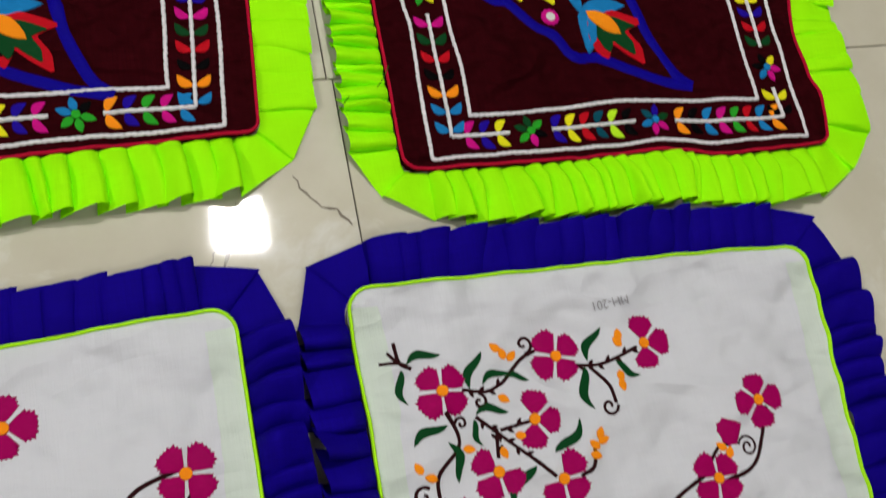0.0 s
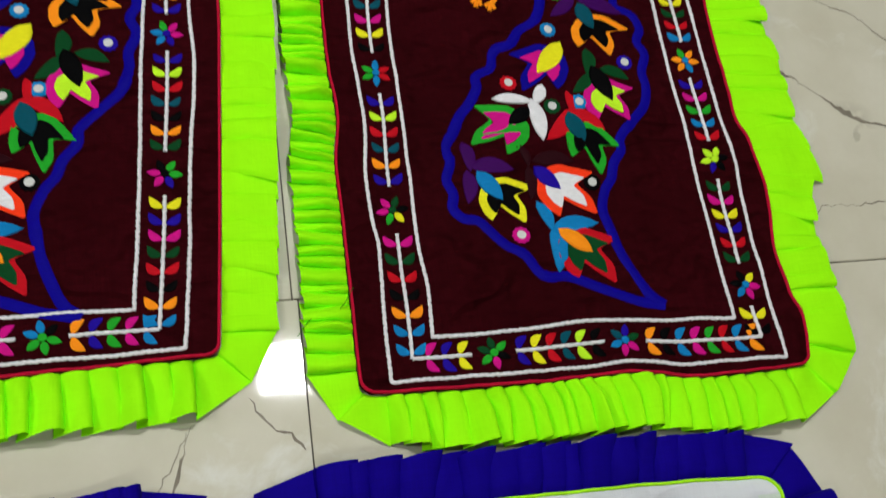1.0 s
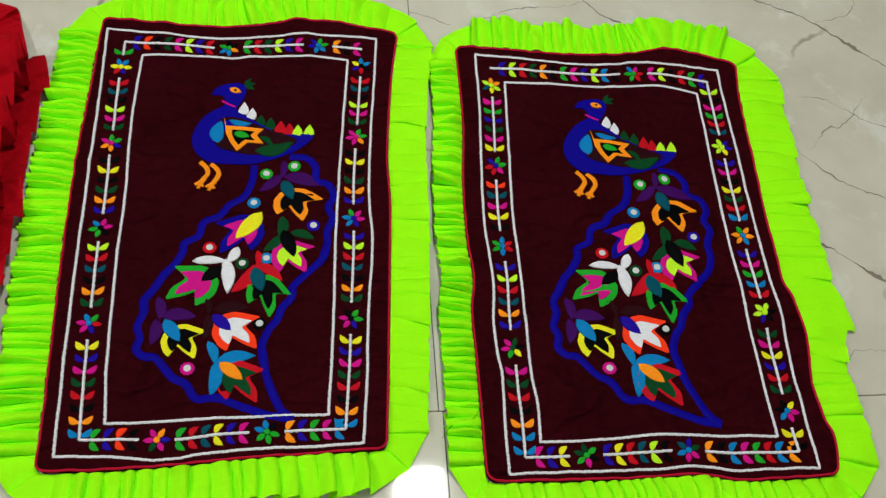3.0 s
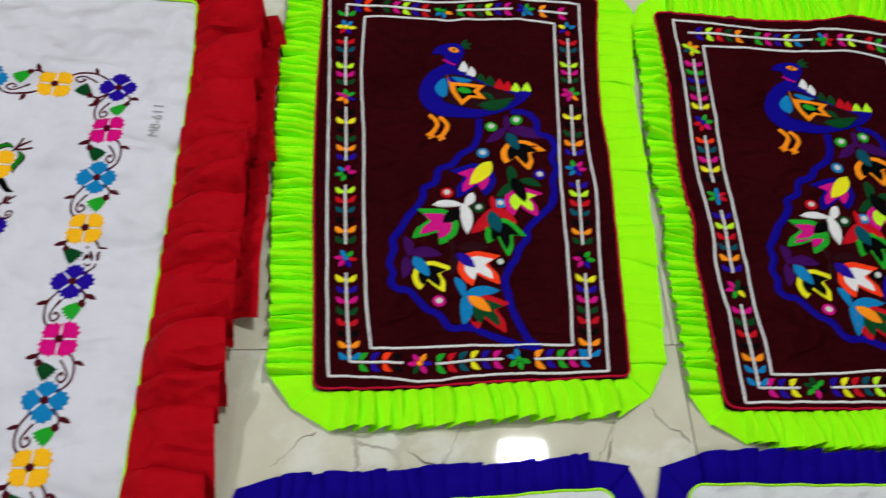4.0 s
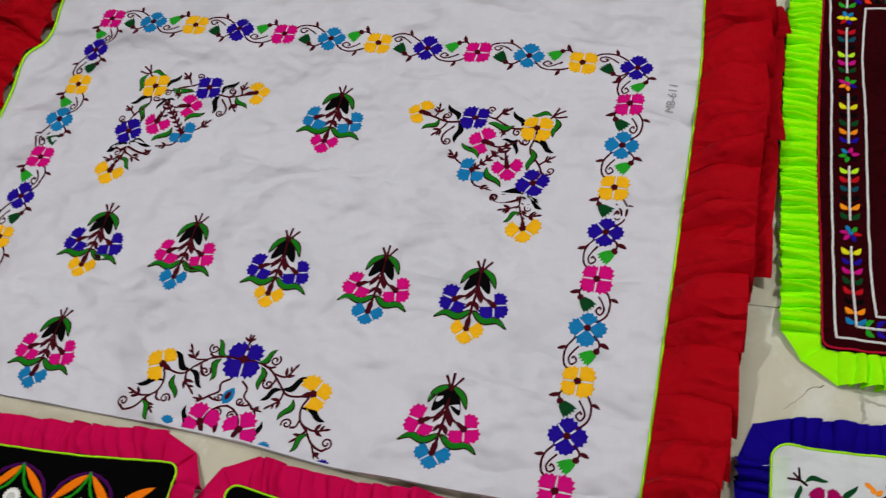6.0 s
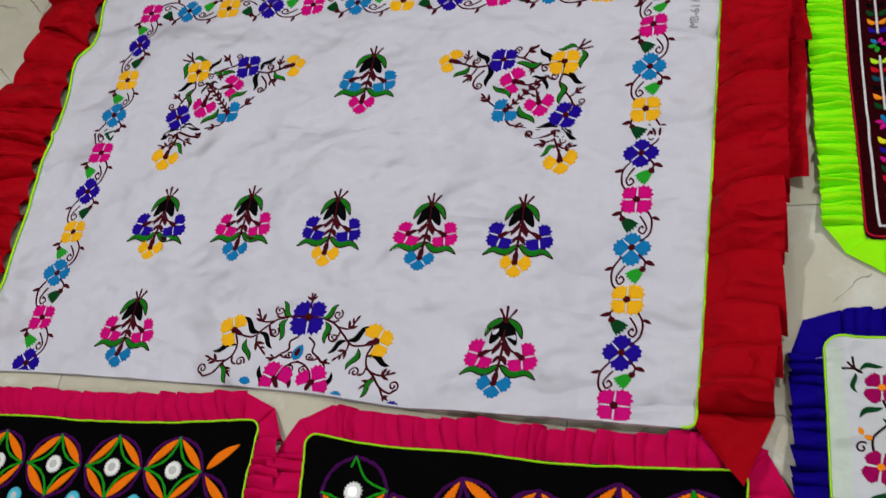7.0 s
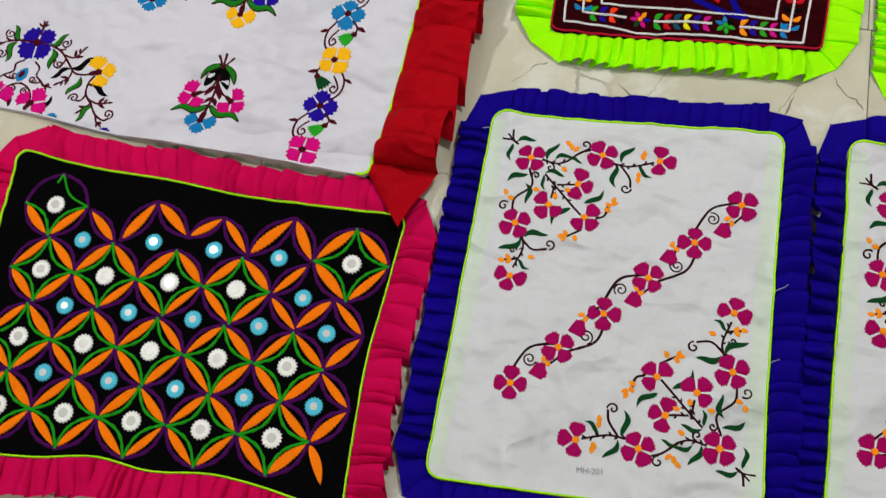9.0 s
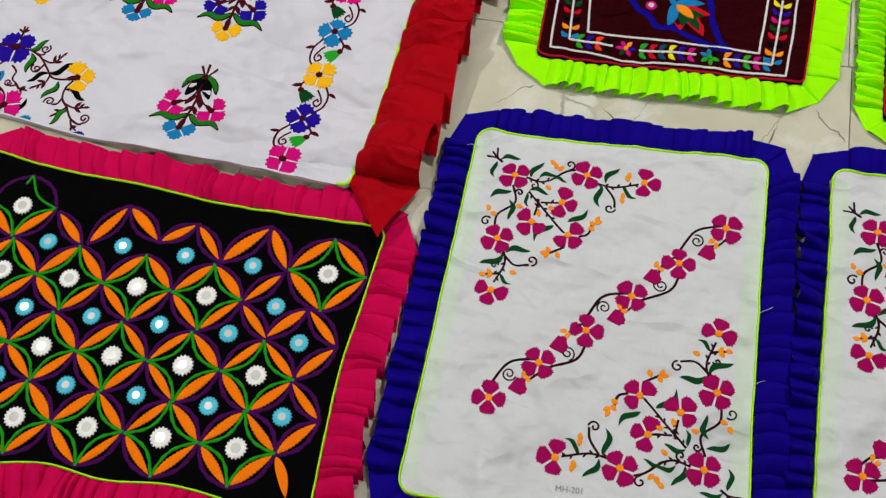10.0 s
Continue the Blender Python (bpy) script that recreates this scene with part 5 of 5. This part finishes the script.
    for i, b in enumerate(buds):
        a, e, b = (np.array(q) for q in (main[i], main[i + 1], b))
        m = (a + e) / 2
        side = 1 if (b - m) @ np.array([-0.7, 0.7]) > 0 else -1
        n = np.array([-0.7, 0.7]) * side
        c.patch("bud", petal_shape(put(*(b - (1.3, 0.5))), turn + 0.35, 0.029, 0.48, 1.6, 0.05), T["rose"])
        line([put(*q) for q in (a - n * 0.6, a * 0.7 + e * 0.3 - n * 2.3, m - n * 2.5, e - n * 1.0)], 0.0015)
        c.tube("curl", sampled(spiral(put(*(m - n * 1.2)), 0.0105, 2.0 + i + turn, 1.5, side), 0.0025), 0.0014, 0.0011, T["bark"])
        line([put(*q) for q in (a + n * 1.2, b + n * 0.7 + (a - b) * 0.45, b + (a - b) * 0.3)])
        for j, g in enumerate((0.4, 1.6)):
            berry(put(*(b + (a - b) * 0.42 + n * 0.5 + 0.65 * np.array([j - 1, 1 - j]))), g + i)
    x, y = put(-0.85, -26.1)
    stamp(c, code, x, y, 5 + math.degrees(turn), 0.0115)
    return c


FLORAL_A = diag_cover("floral_pillow_cover", "white pillow cover, magenta embroidered flowers, blue frill, beside black cover",
           ([(-0.466, -0.177), (-0.343, -0.178), (-0.17, -0.17), (-0.017, -0.163)], [(-0.017, -0.163), (-0.017, -0.296), (-0.015, -0.5), (-0.009, -0.739)],
            [(-0.467, -0.762), (-0.253, -0.754), (-0.105, -0.745), (-0.009, -0.739)], [(-0.466, -0.177), (-0.466, -0.339), (-0.467, -0.55), (-0.467, -0.762)]), (-0.2325, -0.455), 0.0, 31, "MH-201")
diag_cover("floral_pillow_cover", "white pillow cover, magenta embroidered flowers, blue frill, near peacock cover",
           ([(0.076, -0.163), (0.283, -0.168), (0.42, -0.172), (0.534, -0.178)], [(0.534, -0.178), (0.53, -0.3), (0.525, -0.45), (0.522, -0.748)],
            [(0.07, -0.745), (0.3, -0.747), (0.522, -0.748)], [(0.076, -0.163), (0.077, -0.3), (0.073, -0.46), (0.07, -0.745)]), (0.298, -0.4675), math.pi - 0.035, 37, "MH-201")


# ---------------------------------------------------------------- black mirror-work covers with a crimson frill
def mirror_cover(name, label, edges, units, halves, tents, blues, singles, seed, frill_w=0.058):
    c = Cloth(name, label, "pillow cover", "mirror-work pillow covers", *edges, crease=0.0012, grain=7)
    c.panel(BLACK, "black cotton panel", 0.02)
    rim = c.rim(0.02)
    c.tube("piping", rim, 0.0016, 0.0028, PIPE_LIME, closed=True, label="thin lime piping", lift=0.0005)
    c.frill(rim, lambda x, y: 0.06 if x > -0.6 else (0.05 if y > -0.4 else frill_w), 0.02, 0.021, PINK, "crimson pink gathered frill", seed, loose=0.16, over=0.4, jag=0.06, saw=0.04, spread=(0.5, 1.7), crumple=0.003, tube=lambda n: (0.9, 1.25) if abs(n[0]) > 0.5 else (0.8, 0.9))
    T = THREAD
    R = 0.0545
    rnd = random.Random(seed)

    def edge(g0, g1, p, inside="plum", filled=True):
        """One side of a cell about p: a satin-stitched lens, a purple line along its outer side and a line of the cell's colour within."""
        d = g1 - g0
        out = np.array([-d[1], d[0]])
        out = out if out @ ((g0 + g1) / 2 - p) > 0 else -out
        if filled:
            c.patch("orange_petal", leaf_shape(g0 + d * 0.06, g1 - d * 0.05, 0.212 + rnd.uniform(-0.03, 0.025), rnd.uniform(-0.025, 0.025), 24, 0.0, 0.14), T["amber"], rise=0.002)
        for way, col, name in ((1, "plum", "purple_stitch"), (-1, inside, "green_stitch" if inside == "stitch" else "purple_stitch")):
            if not filled and way < 0:
                continue
            line = [g0 + d * t + way * out * (0.185 + 0.01 * math.sin(g0[0] * 300)) * math.sin(math.pi * t) for t in np.linspace(0, 1, 16)]
            c.tube(name, line, 0.0034 if col == "plum" else 0.0024, 0.0015, T[col], chain=0.0042, lift=0.0003 if col == "stitch" else 0.0)

    def corner_of(p, g):
        return p + R * (1 + 0.03 * math.sin(p[0] * 70 + g * 3)) * np.array([math.cos(g), math.sin(g)])

    def unit(x, y, tilt, which=(0, 1, 2, 3), big=1.0):
        p = np.array([x, y])
        for q in range(4):
            g0, g1 = (p + (corner_of(p, tilt + (q + e) * math.pi / 2) - p) * big for e in (0, 1))
            edge(g0, g1, p, "stitch", q in which)
            if q not in which:
                way = sampled([g0, p + (g0 + g1 - 2 * p) * 0.35, g1], 0.0024)
                c.tube("green_stitch", way if q != 1 else way[:8], 0.0021, 0.0016, T["stitch"], chain=0.0042, lift=0.0003)
        disk(x, y, "ring", 0.0152)

    def half(x, y, a0, n):
        p = np.array([x, y])
        for q in range(n):
            edge(corner_of(p, a0 + q * math.pi / 2), corner_of(p, a0 + (q + 1) * math.pi / 2), p)

    def tent(left, peak, right):
        left, peak, right = (np.array(v) for v in (left, peak, right))
        p = (left + right) / 2
        edge(left, peak, p)
        edge(peak, right, p)

    def disk(x, y, col, r):
        ring = c.patch("mirror_ring", disc((x, y), r, 34, 0.1), T[col], rise=0.0024)
        c.patch("mirror", disc((x, y), r * (0.48 if col == "ring" else 0.42), 16), MIRROR, ring, lift=0.0022, rise=0.0006, inner=0.0)

    for x, y, tilt, which in units:
        unit(x, y, tilt, which, 1.1 if x > -0.65 else 1.0)
    for corners in tents:
        tent(*corners)
    for x, y, a0, n in halves:
        half(x, y, a0, n)
    for x, y in blues:
        disk(x, y, "sky", 0.0138)
    for a, b in singles:
        a, b = np.array(a), np.array(b)
        c.patch("orange_petal", leaf_shape(a, b, 0.24, 0.04, 10), T["amber"], rise=0.0018)
    return c


ALL = (0, 1, 2, 3)
PH = math.pi / 2
T0 = 0.06
rows_d = [(-1.138, -0.547, 0.0047, 4), (-1.138, -0.659, 0.005, 5), (-1.135, -0.768, 0.0055, 5)]
units_d = [(x + 0.109 * i, y + dy * i, T0, ALL) for x, y, dy, n in rows_d for i in range(n)]
units_d += [(-1.15, -0.436, T0, (2, 3)), (-0.64, -0.466, T0, ALL)]
halves_d = [(-1.085, -0.489, T0, 1), (-0.651, -0.58, T0 - PH, 3), (-0.703, -0.531, T0 + PH, 2), (-0.648, -0.691, T0 - PH, 2)]
tents_d = [((-1.023, -0.482), (-0.978, -0.407), (-0.912, -0.46)), ((-0.912, -0.46), (-0.861, -0.419), (-0.808, -0.476)), ((-0.808, -0.476), (-0.745, -0.404), (-0.702, -0.473))]
blues_d = [(-1.085, -0.489), (-0.965, -0.476), (-0.863, -0.475), (-0.756, -0.473), (-0.703, -0.531)]
blues_d += [(-1.078 + 0.106 * i, -0.6 + 0.005 * i) for i in range(5)] + [(-1.078 + 0.1075 * i, -0.708 + 0.0043 * i) for i in range(5)]
mirror_cover("mirror_work_cover", "black mirror-work pillow cover, orange embroidery, crimson frill, beside floral cover",
             ([(-1.246, -0.345), (-1.118, -0.363), (-0.962, -0.368), (-0.844, -0.378), (-0.751, -0.379), (-0.57, -0.377)], [(-0.57, -0.377), (-0.579, -0.518), (-0.585, -0.6), (-0.582, -0.7), (-0.574, -0.835)],
              [(-1.2, -0.845), (-1.056, -0.834), (-0.957, -0.817), (-0.868, -0.823), (-0.778, -0.812), (-0.7, -0.816), (-0.574, -0.835)], [(-1.246, -0.345), (-1.236, -0.466), (-1.225, -0.6), (-1.2, -0.845)]),
             units_d, halves_d, tents_d, blues_d, [((-0.642, -0.745), (-0.612, -0.8))], 41)
units_e = [(-1.474 - 0.1185 * i, -0.418 - 0.112 * j, 0.0, ALL) for j in range(4) for i in range(5)]
halves_e = [(-1.416, -0.475 - 0.112 * j, -PH, 2) for j in range(3)]
blues_e = [(-1.416 - 0.1185 * i, -0.475 - 0.112 * j) for j in range(3) for i in range(5)]
mirror_cover("mirror_work_cover", "black mirror-work pillow cover, orange embroidery, crimson frill, below white sheet",
             ([(-2.02, -0.338), (-1.767, -0.335), (-1.678, -0.34), (-1.502, -0.338), (-1.334, -0.327)], [(-1.334, -0.327), (-1.335, -0.42), (-1.332, -0.544), (-1.33, -0.81)],
              [(-2.01, -0.82), (-1.7, -0.815), (-1.33, -0.81)], [(-2.02, -0.338), (-2.015, -0.6), (-2.01, -0.82)]),
             units_e, halves_e, (), blues_e, [((-1.414, -0.414), (-1.359, -0.369))], 47)


# ---------------------------------------------------------------- the marble floor, tile by tile
floor = slab("floor", X0, X1, Y0, Y1, -0.06, -0.0035, GROUT, "polished cream marble-look tiles with brown veins and thin grey joints")
PITCH = 0.9295
tile_mesh = box_mesh("tile", PITCH - 0.0015, PITCH - 0.0015, 0.0095, MARBLE, 0.0006)
for i in range(-5, 4):
    for j in range(-4, 4):
        cx, cy = 0.1005 + (i + 0.5) * PITCH, 0.0425 + (j + 0.5) * PITCH
        if cx + PITCH / 2 < X0 or cx - PITCH / 2 > X1 or cy + PITCH / 2 < Y0 or cy - PITCH / 2 > Y1:
            continue
        t = new("tile", tile_mesh)
        t.parent = floor
        t.matrix_parent_inverse = floor.matrix_basis.inverted()
        t.location = (cx, cy - 0.006 * (cx - 0.1), -0.00475)
        t.rotation_euler = (0, 0, -0.006)


def vein(points, width, seed):
    """A natural brown vein in the stone, thin and broken."""
    rnd = random.Random(seed)
    pts = sampled(points, 0.006)
    verts, faces = [], []
    for i, p in enumerate(pts):
        q = pts[min(i + 1, len(pts) - 1)] - pts[max(i - 1, 0)]
        q = np.array([-q[1], q[0]]) / (np.linalg.norm(q) + 1e-9)
        w = width * rnd.uniform(0.5, 1.1) * (0.2 + math.sin(math.pi * (i + 0.5) / len(pts))) * (0.35 + 1.9 * max(0.0, noise.noise((i * 0.13, seed, 0)) + 0.25))
        p = p + q * rnd.uniform(-1, 1) * 0.0022
        verts += [(p[0] + q[0] * w, p[1] + q[1] * w, 0.0003), (p[0] - q[0] * w, p[1] - q[1] * w, 0.0003)]
    faces = [(2 * i, 2 * i + 1, 2 * i + 3, 2 * i + 2) for i in range(len(pts) - 1)]
    ob = new("vein", mesh_of("vein", verts, faces, VEIN))
    ob.parent = floor
    ob.matrix_parent_inverse = floor.matrix_basis.inverted()


VEIN, _n, _k, _p = base_material("brown stone vein", 0.05)
_k.new(mixed(_n, _k, noise_node(_n, _k, mapped(_n, _k, (1, 1, 1)), 35, 4), srgb(58, 48, 40), srgb(168, 160, 144)), _p.inputs["Base Color"])
for i, (pts, w) in enumerate((
        ([(0.67, 0.3), (0.692, 0.288), (0.735, 0.252), (0.779, 0.214), (0.84, 0.2), (0.9, 0.15)], 0.0022), ([(0.7, 0.47), (0.744, 0.417), (0.779, 0.387), (0.822, 0.365), (0.87, 0.31)], 0.0012),
        ([(0.738, 0.576), (0.781, 0.57), (0.83, 0.53), (0.9, 0.49)], 0.0009), ([(0.66, 0.075), (0.674, 0.09), (0.687, 0.105), (0.74, 0.106), (0.8, 0.11)], 0.0008),
        ([(0.7, 0.815), (0.761, 0.782), (0.815, 0.746), (0.892, 0.663), (0.95, 0.62)], 0.0028), ([(0.38, 0.84), (0.41, 0.801), (0.443, 0.759), (0.499, 0.731), (0.55, 0.7)], 0.0014),
        ([(0.1, 0.775), (0.133, 0.761), (0.171, 0.741)], 0.001), ([(0.2, 0.74), (0.221, 0.751), (0.284, 0.779), (0.377, 0.786), (0.41, 0.8)], 0.0009),
        ([(0.86, 0.58), (0.82, 0.534), (0.793, 0.51), (0.772, 0.508), (0.73, 0.463)], 0.0009), ([(0.92, 0.82), (0.886, 0.768), (0.82, 0.746)], 0.0009),
        ([(-2.4, 0.74), (-2.33, 0.729), (-2.221, 0.71), (-2.149, 0.648), (-2.067, 0.58)], 0.002), ([(-2.3, 0.56), (-2.239, 0.515), (-2.191, 0.478), (-2.119, 0.416)], 0.0012),
        ([(-0.025, -0.14), (-0.008, -0.093), (0.0, -0.07)], 0.001), ([(0.05, -0.05), (0.067, -0.077), (0.086, -0.087), (0.096, -0.102)], 0.0016), ([(-0.39, -0.79), (-0.369, -0.82), (-0.34, -0.85)], 0.0012),
        ([(-0.235, -0.815), (-0.217, -0.79)], 0.0009), ([(-0.45, -0.12), (-0.414, -0.085), (-0.395, -0.075)], 0.0011), ([(-0.28, -0.1), (-0.245, -0.124), (-0.228, -0.117), (-0.205, -0.07)], 0.0011), ([(-0.03, -0.125), (-0.005, -0.075)], 0.001))):
    vein(pts, w, i + 1)


def loose_thread(cloth, pts, material, lift=0.014):
    c = cloth
    q = sampled(pts, 0.004)
    verts, faces = [], []
    for k, p in enumerate(q):
        z = lift + 0.004 * math.sin(k * 0.5)
        t = q[min(k + 1, len(q) - 1)] - q[max(k - 1, 0)]
        n = np.array([-t[1], t[0]]) / (np.linalg.norm(t) + 1e-9) * 0.00035
        verts += [(p[0] + n[0], p[1] + n[1], z), (p[0], p[1], z + 0.0004), (p[0] - n[0], p[1] - n[1], z)]
    for k in range(len(q) - 1):
        faces += [(3 * k, 3 * k + 1, 3 * k + 4, 3 * k + 3), (3 * k + 1, 3 * k + 2, 3 * k + 5, 3 * k + 4)]
    c.part("loose_thread", verts, faces, material)


loose_thread(PEACOCK_B, [(0.098, 0.0), (0.118, 0.02), (0.14, 0.024), (0.155, 0.045)], THREAD["leaf"])
for pts in ([(-0.53, -0.345), (-0.505, -0.338), (-0.485, -0.345)], [(-0.52, -0.28), (-0.5, -0.272)], [(-0.016, -0.42), (0.0, -0.41), (0.006, -0.398)], [(-0.02, -0.53), (0.0, -0.52), (0.004, -0.528)], [(-0.46, -0.21), (-0.478, -0.215)]):
    loose_thread(FLORAL_A, pts, THREAD["white"])
